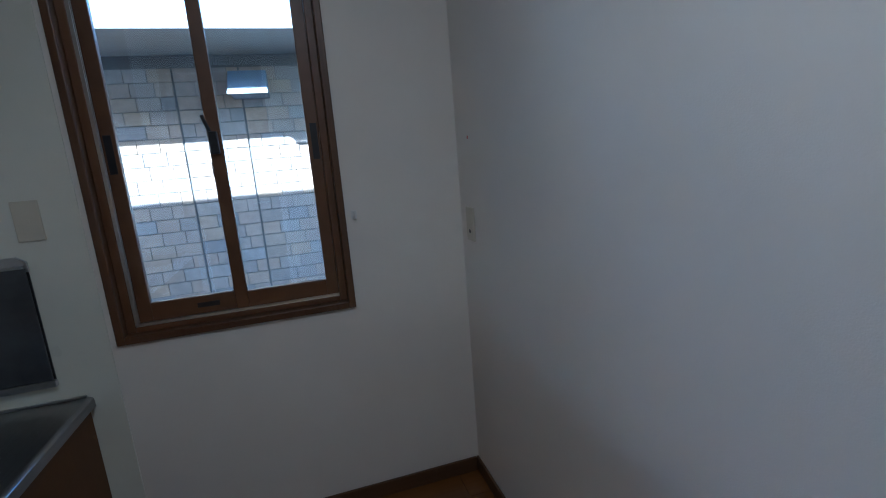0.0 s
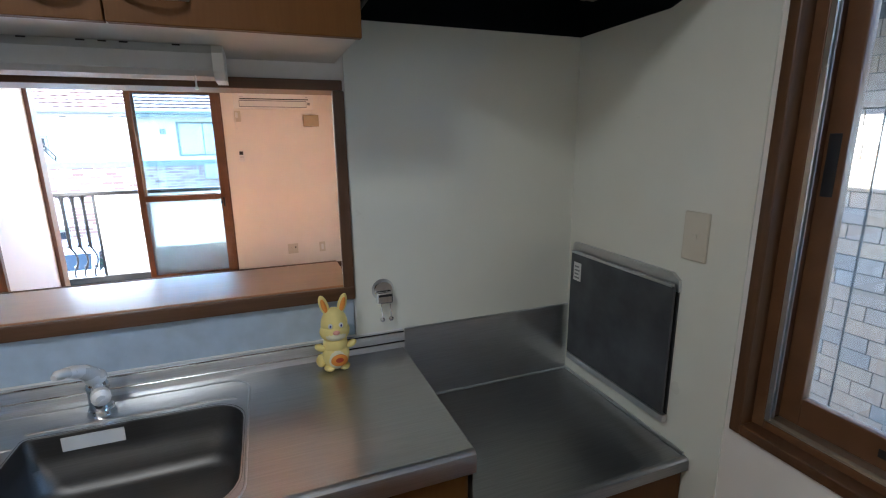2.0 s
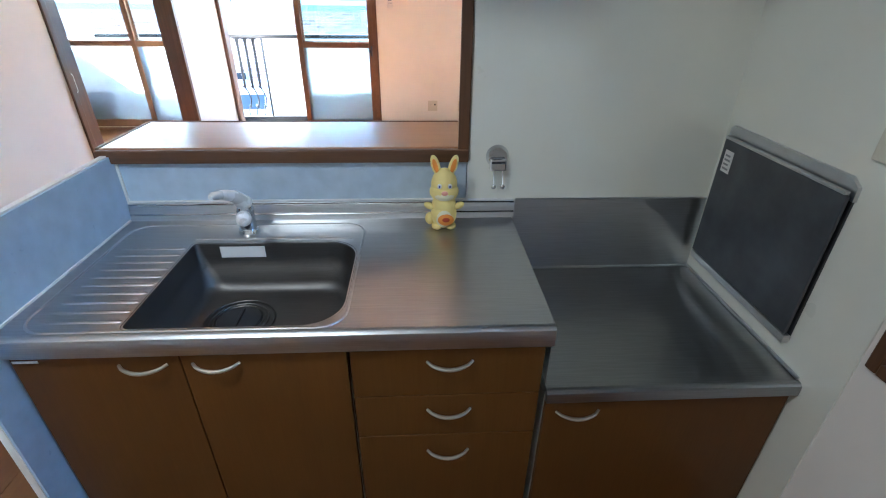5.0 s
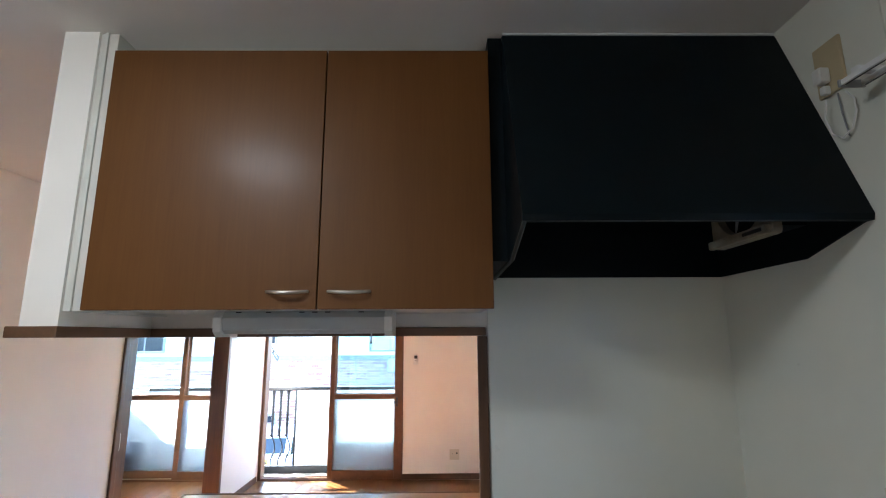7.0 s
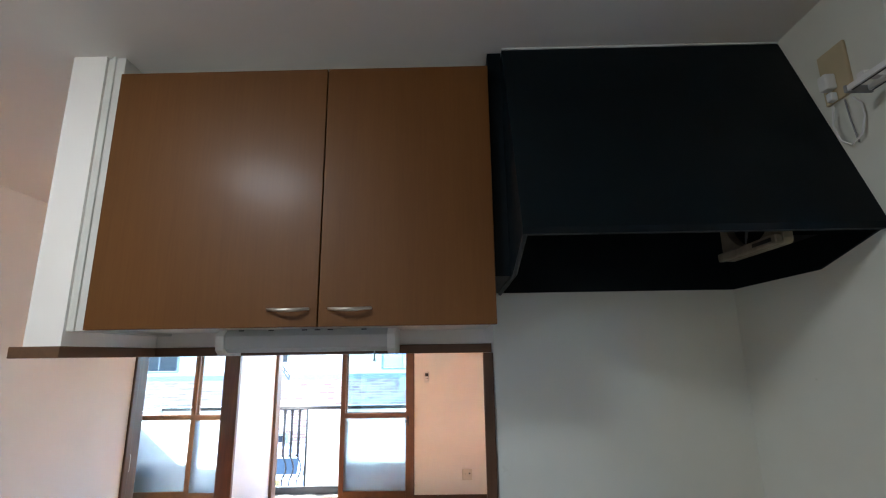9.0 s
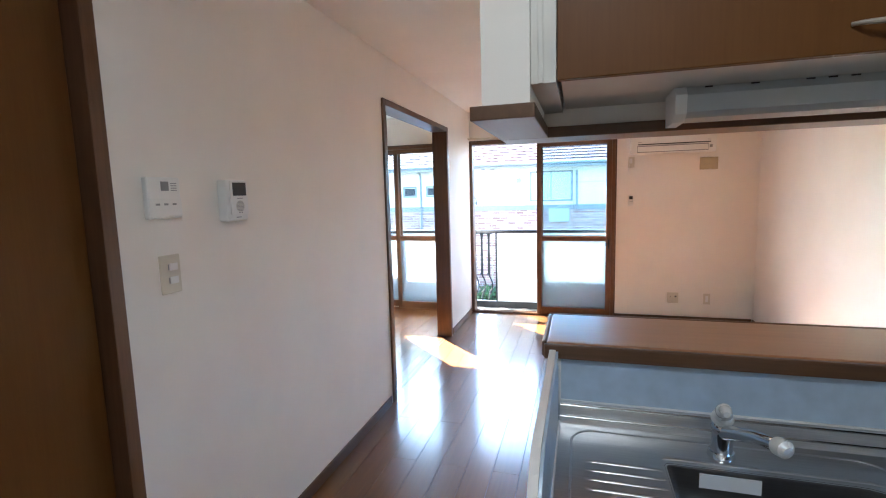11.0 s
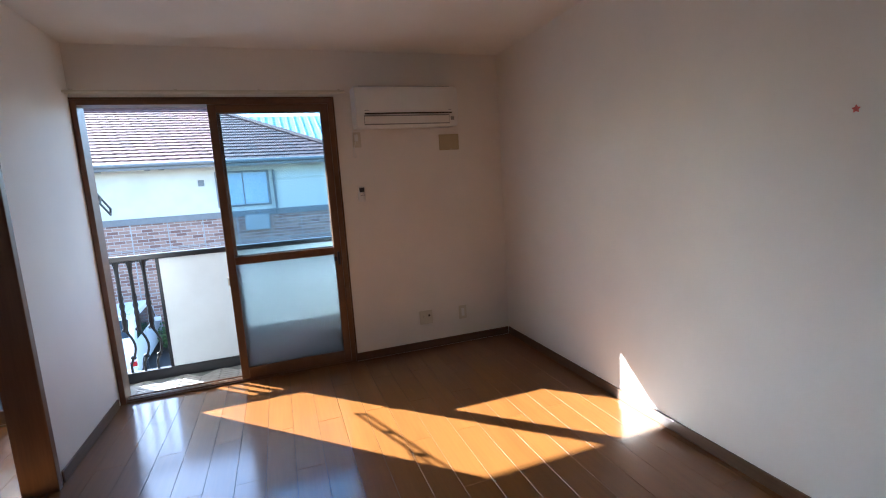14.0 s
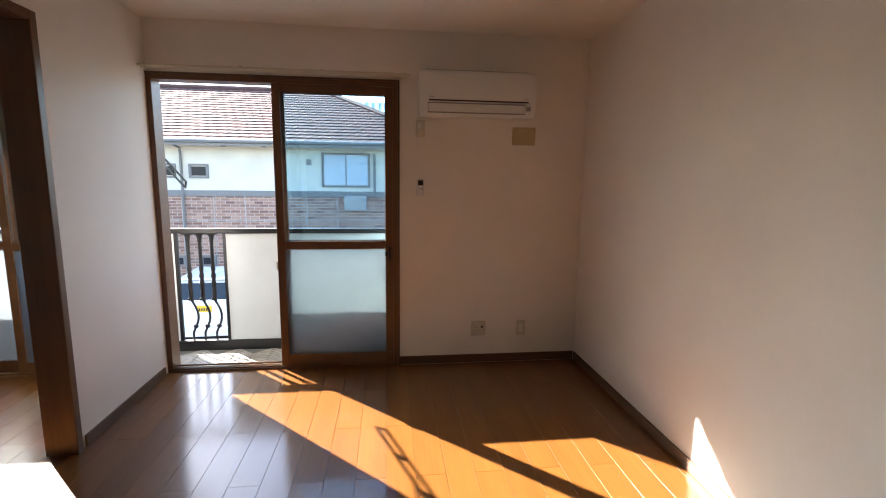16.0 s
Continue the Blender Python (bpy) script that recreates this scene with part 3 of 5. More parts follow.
balcony_window("window_2", BW_X0, BW_X1, "closed brown aluminium balcony window with frosted lower panes", [(-3.85, BW_X1 - 0.035, YN + 0.016), (BW_X0 + 0.035, -3.78, YN + 0.062)])

kw = thing("window_3", "brown aluminium kitchen window with two sliding panes", "window", kind="structure")
Y0, Y1, Z0, Z1 = KW_Y0, KW_Y1, KW_Z0, KW_Z1
part("casing", B((-0.016, 0.10, Y0 - 0.0, Y0 + 0.024, Z0, Z1), (-0.016, 0.10, Y1 - 0.024, Y1, Z0, Z1), (-0.016, 0.10, Y0 + 0.024, Y1 - 0.024, Z0, Z0 + 0.024), (-0.016, 0.10, Y0 + 0.024, Y1 - 0.024, Z1 - 0.024, Z1), bev=0.003), M["trim"], kw)
part("window_frame", B((0.02, 0.12, Y1 - 0.050, Y1 - 0.0245, Z0 + 0.0245, Z1 - 0.0245), (0.02, 0.12, Y0 + 0.0245, Y0 + 0.050, Z0 + 0.0245, Z1 - 0.0245),
     (0.02, 0.12, Y0 + 0.0505, Y1 - 0.0505, Z0 + 0.0245, Z0 + 0.042), (0.02, 0.12, Y0 + 0.0505, Y1 - 0.0505, Z1 - 0.042, Z1 - 0.0245), bev=0.002), M["sash"], kw)


def kitchen_sash(y0, y1, x):
    z0, z1, w = Z0 + 0.043, Z1 - 0.043, 0.040
    s = part("sash", B((x - 0.012, x + 0.012, y0, y0 + w, z0, z1), (x - 0.012, x + 0.012, y1 - w, y1, z0, z1), (x - 0.012, x + 0.012, y0 + w, y1 - w, z0, z0 + 0.062), (x - 0.012, x + 0.012, y0 + w, y1 - w, z1 - w, z1), bev=0.002), M["sash"], kw)
    g = part("pane", B((x - 0.003, x + 0.003, y0 + w - 0.004, y1 - w + 0.004, z0 + 0.058, z1 - w + 0.004)), M["glass"], s, "clear glass pane")
    g.visible_shadow = False
    return s
part("sill_track", B((0.022, 0.100, KW_Y0 + 0.051, KW_Y1 - 0.051, KW_Z0 + 0.0422, KW_Z0 + 0.0426), (0.030, 0.034, KW_Y0 + 0.051, KW_Y1 - 0.051, KW_Z0 + 0.0427, KW_Z0 + 0.050), (0.094, 0.098, KW_Y0 + 0.051, KW_Y1 - 0.051, KW_Z0 + 0.0427, KW_Z0 + 0.050)), M["handle"], kw, "pale metal sliding track")
part("jamb_track", B((0.0215, 0.027, KW_Y1 - 0.060, KW_Y1 - 0.0503, KW_Z0 + 0.045, KW_Z1 - 0.043), (0.034, 0.0385, KW_Y1 - 0.060, KW_Y1 - 0.0503, KW_Z0 + 0.045, KW_Z1 - 0.043)), M["handle"], kw, "pale metal guide rail")
ksl = kitchen_sash(-1.030, KW_Y1 - 0.0510, 0.078)
ksr = kitchen_sash(KW_Y0 + 0.0510, -0.995, 0.050)
bm = bmesh.new()
box(bm, 0.012, 0.0378, -1.026, -1.000, 1.36, 1.43, bev=0.004)
tube(bm, [(0.022, -1.005, 1.43), (0.016, -0.996, 1.46), (0.016, -0.990, 1.48)], 0.006)
part("crescent_lock", bm, M["dark"], kw, "dark crescent lock")
part("finger_pull", B((0.0365, 0.0378, KW_Y0 + 0.057, KW_Y0 + 0.079, 1.32, 1.44), bev=0.0005), M["dark"], kw)
part("finger_pull", B((0.0645, 0.0658, KW_Y1 - 0.080, KW_Y1 - 0.058, 1.32, 1.44), bev=0.0005), M["dark"], kw)
part("finger_pull", B((0.0645, 0.0658, -0.94, -0.87, 0.855, 0.872), bev=0.0005), M["dark"], kw)


# ---- kitchen things ----
def bow_handle(parent, x0, x1, y, z, drop=0.012):
    """A bowed bar handle on a door front."""
    bm = bmesh.new()
    n = 10
    pts = []
    for k in range(n + 1):
        u = k / n
        arch = math.sin(math.pi * u)
        pts.append((x0 + (x1 - x0) * u, y - 0.002 - 0.020 * arch ** 0.6, z - drop * arch))
    tube(bm, pts, [0.0033 + 0.0012 * math.sin(math.pi * k / n) for k in range(n + 1)], 8)
    return part("handle", bm, M["handle"], parent, "satin metal bow handle", True)


def front(parent, name, x0, x1, z0, z1, y, handle=None):
    d = part(name, B((x0 + 0.0015, x1 - 0.0015, y, y + 0.018, z0 + 0.0015, z1 - 0.0015), bev=0.0012), M["veneer"], parent)
    if handle:
        bow_handle(d, handle[0], handle[1], y, handle[2], handle[3])
    return d

FY = -0.530
sink_cab = thing("sink_cabinet", "brown wood-veneer sink cabinet with two doors", "cabinet", "fitted kitchen cabinets")
part("body", B((-1.711, -1.035, FY + 0.0185, -0.002, 0.09, 0.66)), M["cabwhite"], sink_cab)
part("plinth", B((-1.711, -1.035, FY + 0.06, FY + 0.075, 0.0, 0.0895)), M["dark"], sink_cab, "dark recessed plinth")
front(sink_cab, "door", -1.711, -1.376, 0.09, 0.772, FY, (-1.500, -1.402, 0.742, 0.007))
front(sink_cab, "door", -1.376, -1.035, 0.09, 0.772, FY, (-1.352, -1.256, 0.742, 0.007))
part("maker_label", B((-1.705, -1.655, FY - 0.0012, FY - 0.0002, 0.752, 0.758)), M["white"], sink_cab, "thin pale label strip")
drawers = thing("drawer_cabinet", "brown wood-veneer cabinet with stacked drawers", "cabinet", "fitted kitchen cabinets")
part("body", B((-1.031, -0.612, FY + 0.0185, -0.002, 0.09, 0.77)), M["cabwhite"], drawers)
part("plinth", B((-1.031, -0.612, FY + 0.06, FY + 0.075, 0.0, 0.0895)), M["dark"], drawers, "dark recessed plinth")
for a, b, hz in ((0.628, 0.772, 0.730), (0.499, 0.628, 0.586), (0.09, 0.499, 0.446)):
    front(drawers, "drawer", -1.031, -0.612, a, b, FY, (-0.868, -0.769, hz, 0.007))
stove_cab = thing("stove_cabinet", "low brown wood-veneer cabinet under the stove shelf", "cabinet", "fitted kitchen cabinets")
part("body", B((-0.594, -0.008, FY + 0.0185, -0.006, 0.09, 0.60)), M["cabwhite"], stove_cab)
part("plinth", B((-0.594, -0.008, FY + 0.06, FY + 0.075, 0.0, 0.0895)), M["dark"], stove_cab, "dark recessed plinth")
front(stove_cab, "door", -0.594, -0.008, 0.09, 0.602, FY, (-0.568, -0.466, 0.566, 0.007))

# stainless sink top with a pressed basin and drainer
TZ = 0.825
top = thing("kitchen_sink", "brushed stainless steel sink top with a raised back edge", "sink")
def basin_outline(inset, z_in):
    """Rounded towards the stove, nearly square where the drainer runs in."""
    x0, x1, y0, y1 = -1.478 + inset, -1.044 - inset, -0.519 + inset, -0.160 - inset
    r, q = 0.082, 0.014 + z_in
    pts = []
    for cx, cy, a, rad in ((x1 - r, y1 - r, 0, r), (x0 + q, y1 - q, 90, q), (x0 + q, y0 + q, 180, q), (x1 - r, y0 + r, 270, r)):
        for k in range(8):
            t = radians(a + 90 * k / 7)
            pts.append((cx + rad * math.cos(t), cy + rad * math.sin(t)))
    return pts
hole = basin_outline(0.0, 0.0)


def plate_with_hole(x0, x1, y0, y1, hole, z):
    bm = bmesh.new()
    outer = [bm.verts.new((x, y, z)) for x, y in ((x0, y0), (x1, y0), (x1, y1), (x0, y1))]
    inner = [bm.verts.new((x, y, z)) for x, y in hole]
    es = [bm.edges.new((c[i], c[(i + 1) % len(c)])) for c in (outer, inner) for i in range(len(c))]
    bmesh.ops.triangle_fill(bm, use_beauty=True, use_dissolve=False, edges=es)
    for f in bm.faces:
        if f.normal.z < 0:
            f.normal_flip()
    return bm
part("top_sheet", plate_with_hole(-1.712, -0.604, -0.532, -0.020, hole, TZ), M["steel"], top)
nose = [(-0.532, TZ), (-0.540, TZ - 0.001), (-0.546, TZ - 0.007), (-0.547, TZ - 0.018), (-0.547, 0.779), (-0.545, 0.775), (-0.532, 0.775)]
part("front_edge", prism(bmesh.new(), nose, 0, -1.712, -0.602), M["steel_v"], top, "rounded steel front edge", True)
part("end_cheek", B((-0.6038, -0.602, -0.5315, -0.001, 0.655, TZ), bev=0.0006), M["steel"], top)
up = [(-0.020, TZ), (-0.018, TZ + 0.004), (-0.015, TZ + 0.030), (-0.013, 0.868), (-0.010, 0.875), (-0.001, 0.877), (-0.001, TZ)]
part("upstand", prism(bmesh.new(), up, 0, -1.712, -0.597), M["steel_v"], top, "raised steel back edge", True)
bm = bmesh.new()
tube(bm, [(-1.711, -0.0185, TZ + 0.019), (-0.598, -0.0185, TZ + 0.019)], 0.0028, 6)
tube(bm, [(-1.711, -0.0125, 0.8725), (-0.598, -0.0125, 0.8725)], 0.0030, 6)
part("upstand_bead", bm, M["chrome"], top, "bright rolled edge of the upstand", True)
part("upstand_end", B((-0.5968, -0.594, -0.016, -0.0118, TZ - 0.10, 0.8765), bev=0.001), M["steel_v"], top)
# rim bead
bm = bmesh.new()
rim = rounded(-1.680, -1.034, -0.5275, -0.050, 0.055, 6)
tube(bm, [(x, y, TZ - 0.0004) for x, y in rim + rim[:2]], 0.0032, 8)
part("rim_bead", bm, M["steel_v"], top, "", True)
bm = bmesh.new()
tube(bm, [(-1.482, -0.139, TZ - 0.001), (-1.470, -0.139, TZ + 0.0005), (-1.10, -0.139, TZ + 0.0005), (-1.062, -0.146, TZ - 0.001)], 0.0035, 8)
part("ledge_bead", bm, M["steel_v"], top, "pressed step in front of the tap", True)
# drainer ridges
for k in range(10):
    y = -0.494 + 0.034 * k
    bm = bmesh.new()
    tube(bm, [(-1.655, y, TZ - 0.007), (-1.63, y, TZ - 0.004), (-1.53, y, TZ - 0.0036), (-1.495, y, TZ - 0.0040), (-1.485, y, TZ - 0.0072)], 0.0068, 10)
    part("drainer_ridge", bm, M["steel"], top, "", True)
# basin, its steel darkened to put the shade of the hollow into the colour
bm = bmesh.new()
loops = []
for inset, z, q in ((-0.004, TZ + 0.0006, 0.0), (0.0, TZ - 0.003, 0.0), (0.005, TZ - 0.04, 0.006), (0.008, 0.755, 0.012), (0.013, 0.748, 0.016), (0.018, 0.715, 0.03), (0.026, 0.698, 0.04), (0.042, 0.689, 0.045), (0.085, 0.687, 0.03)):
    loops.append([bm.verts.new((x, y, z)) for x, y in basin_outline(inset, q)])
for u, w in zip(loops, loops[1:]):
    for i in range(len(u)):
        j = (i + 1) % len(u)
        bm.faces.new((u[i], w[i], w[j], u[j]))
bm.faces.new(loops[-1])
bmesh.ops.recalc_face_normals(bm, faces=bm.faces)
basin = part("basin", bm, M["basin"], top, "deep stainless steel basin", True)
DX, DY = -1.335, -0.322
bm = bmesh.new()
cyl(bm, (DX, DY, 0.687), (DX, DY, 0.6895), 0.088, 40, 0.084)
for r0, z in ((0.086, 0.6900), (0.071, 0.6905), (0.060, 0.6915)):
    tube(bm, [(DX + r0 * math.cos(a), DY + r0 * math.sin(a), z) for a in [2 * math.pi * k / 40 for k in range(41)]], 0.0026, 6)
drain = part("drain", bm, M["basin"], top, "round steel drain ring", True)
lid = bmesh.new()
cyl(lid, (DX, DY, 0.6898), (DX, DY, 0.6945), 0.056, 36, 0.052)
box(lid, DX - 0.004, DX + 0.004, DY - 0.040, DY + 0.040, 0.6940, 0.6985, bev=0.0015)
part("drain_lid", lid, M["dark"], drain, "dark rubber drain lid")
part("basin_label", B((-1.412, -1.295, -0.1685, -0.1660, 0.785, 0.817)), M["white"], top, "white paper label on the basin wall")

# low steel stove shelf, its flat sheet coloured darker to dim the reflected light
GZ = 0.640
shelf = thing("stove_shelf", "brushed stainless steel stove shelf with a splash plate", "worktop")
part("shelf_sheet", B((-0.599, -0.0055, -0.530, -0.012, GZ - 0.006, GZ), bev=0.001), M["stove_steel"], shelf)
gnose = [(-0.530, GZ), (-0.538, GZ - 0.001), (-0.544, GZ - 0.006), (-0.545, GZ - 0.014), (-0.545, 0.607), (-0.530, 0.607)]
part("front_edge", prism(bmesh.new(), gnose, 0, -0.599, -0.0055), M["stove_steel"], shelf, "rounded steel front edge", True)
part("side_rim", B((-0.0115, -0.0055, -0.529, -0.0125, GZ + 0.0003, GZ + 0.009), bev=0.0015), M["steel_v"], shelf)
part("splash_plate", B((-0.594, -0.0055, -0.0115, -0.0045, GZ + 0.0005, 0.879), bev=0.0012), M["steel_v"], shelf, "upright steel splash plate")
bm = bmesh.new()
tube(bm, [(-0.594, -0.011, 0.879), (-0.0056, -0.011, 0.879)], 0.0035, 6)
tube(bm, [(-0.594, -0.016, GZ + 0.003), (-0.012, -0.016, GZ + 0.003)], 0.004, 6)
part("bead", bm, M["steel_v"], shelf, "", True)

# mixer tap
tap = thing("mixer_tap", "chrome single-lever mixer tap on the sink top", "tap")
bm = bmesh.new()
cyl(bm, (-1.353, -0.095, TZ), (-1.353, -0.095, TZ + 0.012), 0.029, 24, 0.026)
cyl(bm, (-1.353, -0.095, TZ + 0.012), (-1.353, -0.095, TZ + 0.068), 0.0225, 24, 0.0215)
part("tap_body", bm, M["chrome"], tap, "", True)
SPX, SPY = 0.33, -0.944
bm = bmesh.new()
ball(bm, (-1.353, -0.095, TZ + 0.066), 0.024, 1, 1, 0.8, 20)
tube(bm, [(-1.353 + SPX * d, -0.095 + SPY * d, TZ + z) for d, z in ((0.0, 0.056), (0.05, 0.078), (0.10, 0.098), (0.155, 0.113))], [0.018, 0.0155, 0.0140, 0.0135], 16)
spout = part("spout", bm, M["chrome"], tap, "", True)
bm = bmesh.new()
tube(bm, [(-1.353 + SPX * d, -0.095 + SPY * d, TZ + z) for d, z in ((0.1555, 0.1132), (0.160, 0.114), (0.180, 0.117), (0.187, 0.116))], [0.0145, 0.0175, 0.0170, 0.010], 16)
part("spout_nozzle", bm, M["lever"], spout, "pale satin spout end", True)
bm = bmesh.new()
ball(bm, (-1.354, -0.096, TZ + 0.090), 0.0235, 1, 1, 0.8, 20)
tube(bm, [(-1.354, -0.098, TZ + 0.092), (-1.360, -0.125, TZ + 0.118), (-1.369, -0.165, TZ + 0.140), (-1.378, -0.210, TZ + 0.155), (-1.380, -0.220, TZ + 0.154)], [0.020, 0.0165, 0.0130, 0.0100, 0.006], 14)
part("lever", bm, M["lever"], tap, "satin lever handle", True)

# upper cabinet
upper = thing("wall_cabinet", "brown wood-veneer wall cabinet with two doors", "cabinet")
part("body", B((-1.700, -0.757, -0.336, -0.001, 1.630, 2.285)), M["cabwhite"], upper)
front(upper, "door", -1.706, -1.165, 1.622, 2.282, -0.3555, (-1.281, -1.185, 1.664, 0.004))
front(upper, "door", -1.165, -0.754, 1.622, 2.282, -0.3555, (-1.140, -1.042, 1.664, 0.004))
part("filler", B((-1.700, -0.757, -0.26, -0.001, 2.2855, HC - 0.001)), M["cabwhite"], upper)
part("scribe_strip", B((-1.7515, -1.7065, -0.345, -0.001, 1.622, HC - 0.001), (-1.738, -1.729, -0.3515, -0.3455, 1.622, HC - 0.001), bev=0.001), M["cabwhite"], upper, "white filler strip")

# lamp under the cabinet
lamp = thing("under_cabinet_lamp", "white tube lamp fixed under the wall cabinet, off", "lamp")
part("housing", prism(bmesh.new(), [(-0.160, 1.6295), (-0.173, 1.612), (-0.169, 1.580), (-0.150, 1.570), (-0.070, 1.570), (-0.060, 1.6295)], 0, -1.462, -1.030), M["lampgrey"], lamp, "", False)
for x0, x1 in ((-1.484, -1.463), (-1.029, -1.008)):
    bm = prism(bmesh.new(), [(-0.162, 1.6295), (-0.178, 1.613), (-0.174, 1.576), (-0.154, 1.562), (-0.066, 1.562), (-0.056, 1.6295)], 0, x0, x1)
    part("end_cap", bm, M["white"], lamp)
bm = bmesh.new()
tube(bm, [(-1.066, -0.150, 1.571), (-1.066, -0.150, 1.548)], 0.002, 6)
ball(bm, (-1.066, -0.150, 1.546), 0.004)
part("pull_cord", bm, M["white"], lamp, "", True)
for x in (-1.43, -1.35, -1.26, -1.225, -1.19, -1.10):
    part("screw_slot", B((x, x + 0.014, -0.1640, -0.1585, 1.6255, 1.6285)), M["dark"], lamp)

# range hood
hood = thing("range_hood", "black enamelled range hood over the stove shelf", "range hood")
X0, X1 = -0.716, -0.0055
part("front_plate", prism(bmesh.new(), [(-0.345, HC - 0.002), (-0.352, HC - 0.012), (-0.536, 1.800), (-0.533, 1.787), (-0.518, 1.787), (-0.338, HC - 0.012), (-0.330, HC - 0.002)], 0, X0, X1), M["hood"], hood, "sloping black front plate")
side = [(-0.337, HC - 0.012), (-0.5175, 1.788), (-0.350, 1.737), (-0.006, 1.737), (-0.006, HC - 0.012)]
part("side_plate", prism(bmesh.new(), side, 0, X0, X0 + 0.012), M["hood"], hood)
part("side_plate", prism(bmesh.new(), side, 0, X1 - 0.006, X1), M["hood"], hood)
part("back_plate", B((X0 + 0.0125, X1 - 0.0065, -0.012, -0.006, 1.737, HC - 0.012)), M["hood"], hood)
part("top_plate", B((X0 + 0.0125, X1 - 0.0065, -0.325, -0.0125, 2.20, 2.21)), M["hood"], hood)
bm = bmesh.new()
tube(bm, [(X0 + 0.006, -0.530, 1.793), (X0 + 0.006, -0.352, 1.738), (X0 + 0.006, -0.008, 1.735)], 0.006, 6)
part("lip", bm, M["hood_edge"], hood, "rolled lower edge", True)
part("seal_strip", B((X0, X1, -0.352, -0.347, HC - 0.006, HC - 0.002)), M["white"], hood, "thin white sealing line")
part("gap_filler", B((-0.753, X0 - 0.001, -0.33, -0.006, 1.737, HC - 0.002)), M["hood"], hood)
fan = thing("ventilation_fan", "grease-stained ivory propeller fan inside the black hood", "fan")
fr = rounded(-0.335, -0.095, 1.795, 2.035, 0.012, 3)
inner = [(-0.215 + 0.10 * math.cos(2 * math.pi * k / 32), 1.915 + 0.10 * math.sin(2 * math.pi * k / 32)) for k in range(32)]
bm = bmesh.new()
o = [bm.verts.new((-0.150, y, z)) for y, z in fr]
i2 = [bm.verts.new((-0.150, y, z)) for y, z in inner]
bmesh.ops.triangle_fill(bm, use_beauty=True, edges=[bm.edges.new((c[k], c[(k + 1) % len(c)])) for c in (o, i2) for k in range(len(c))])
r = bmesh.ops.extrude_face_region(bm, geom=list(bm.faces))
bmesh.ops.translate(bm, vec=(0.022, 0, 0), verts=[g for g in r["geom"] if isinstance(g, bmesh.types.BMVert)])
bmesh.ops.recalc_face_normals(bm, faces=bm.faces)
part("fan_frame", bm, M["dirty_ivory"], fan)
for k in range(4):
    bm = bmesh.new()
    ball(bm, (0, 0.056, 0), 0.04, 0.08, 1.0, 0.62, 12)
    bmesh.ops.rotate(bm, verts=bm.verts, cent=(0, 0, 0), matrix=Matrix.Rotation(radians(28), 3, "Y"))
    bmesh.ops.rotate(bm, verts=bm.verts, cent=(0, 0, 0), matrix=Matrix.Rotation(radians(90 * k + 20), 3, "X"))
    bmesh.ops.translate(bm, vec=(-0.140, -0.215, 1.915), verts=bm.verts)
    part("blade", bm, M["grey"], fan, "", True)
part("hub", cyl(bmesh.new(), (-0.149, -0.215, 1.915), (-0.1278, -0.215, 1.915), 0.03, 20), M["grey"], fan, "", True)
part("fan_box", B((-0.1275, -0.034, -0.325, -0.105, 1.815, 2.025)), M["hood"], fan, "dark fan housing")
part("lower_lip", B((-0.168, -0.1505, -0.333, -0.097, 1.795, 1.818), bev=0.004), M["dirty_ivory"], fan)
part("slot", B((-0.1695, -0.1685, -0.320, -0.250, 1.802, 1.811)), M["dark"], fan)
fan.location = (0.050, -0.045, 0)

# folding steel heat shield on the wall beside the stove
shield = thing("heat_shield", "grey steel heat shield plate hung beside the stove shelf", "heat shield")
bm = prism(bmesh.new(), [(-0.036, 1.060), (-0.036, 1.098), (-0.046, 1.106), (-0.440, 1.106), (-0.464, 1.090), (-0.466, 1.060)], 0, -0.014, -0.005)
part("top_rail", bm, M["steel_v"], shield, "bent steel top rail")
part("back_sheet", B((-0.010, -0.005, -0.462, -0.042, 0.700, 1.0595)), M["dark"], shield)
part("face_plate", B((-0.026, -0.018, -0.462, -0.044, 0.722, 1.072), bev=0.002), M["coverplate"], shield, "scratched dark grey steel plate")
part("bottom_rail", B((-0.028, -0.0105, -0.468, -0.046, 0.700, 0.7205), bev=0.002), M["steel_v"], shield)
part("hinge_bead", B((-0.030, -0.0185, -0.458, -0.048, 1.0725, 1.080), bev=0.001), M["steel_v"], shield)
sticker = part("rating_label", B((-0.0275, -0.0262, -0.098, -0.062, 0.985, 1.045)), M["white"], shield, "worn pale rating label")
for k in range(4):
    part("label_bar", B((-0.0284, -0.0276, -0.092 + 0.004 * (k % 2), -0.068, 0.993 + 0.012 * k, 0.998 + 0.012 * k)), M["grey"], sticker)

# round ceiling lamp, lit
cl = thing("ceiling_lamp", "round white ceiling lamp, switched on, over the kitchen", "lamp")
part("base", cyl(bmesh.new(), (-1.64, -1.22, HC - 0.03), (-1.64, -1.22, HC - 0.0005), 0.17, 36), M["white"], cl, "", True)
bm = bmesh.new()
ball(bm, (-1.64, -1.22, HC - 0.031), 0.165, 1, 1, 0.32, 28)
bmesh.ops.delete(bm, geom=[v for v in bm.verts if v.co.z > HC - 0.0305], context="VERTS")
part("diffuser", bm, M["lamp"], cl, "glowing white diffuser", True)

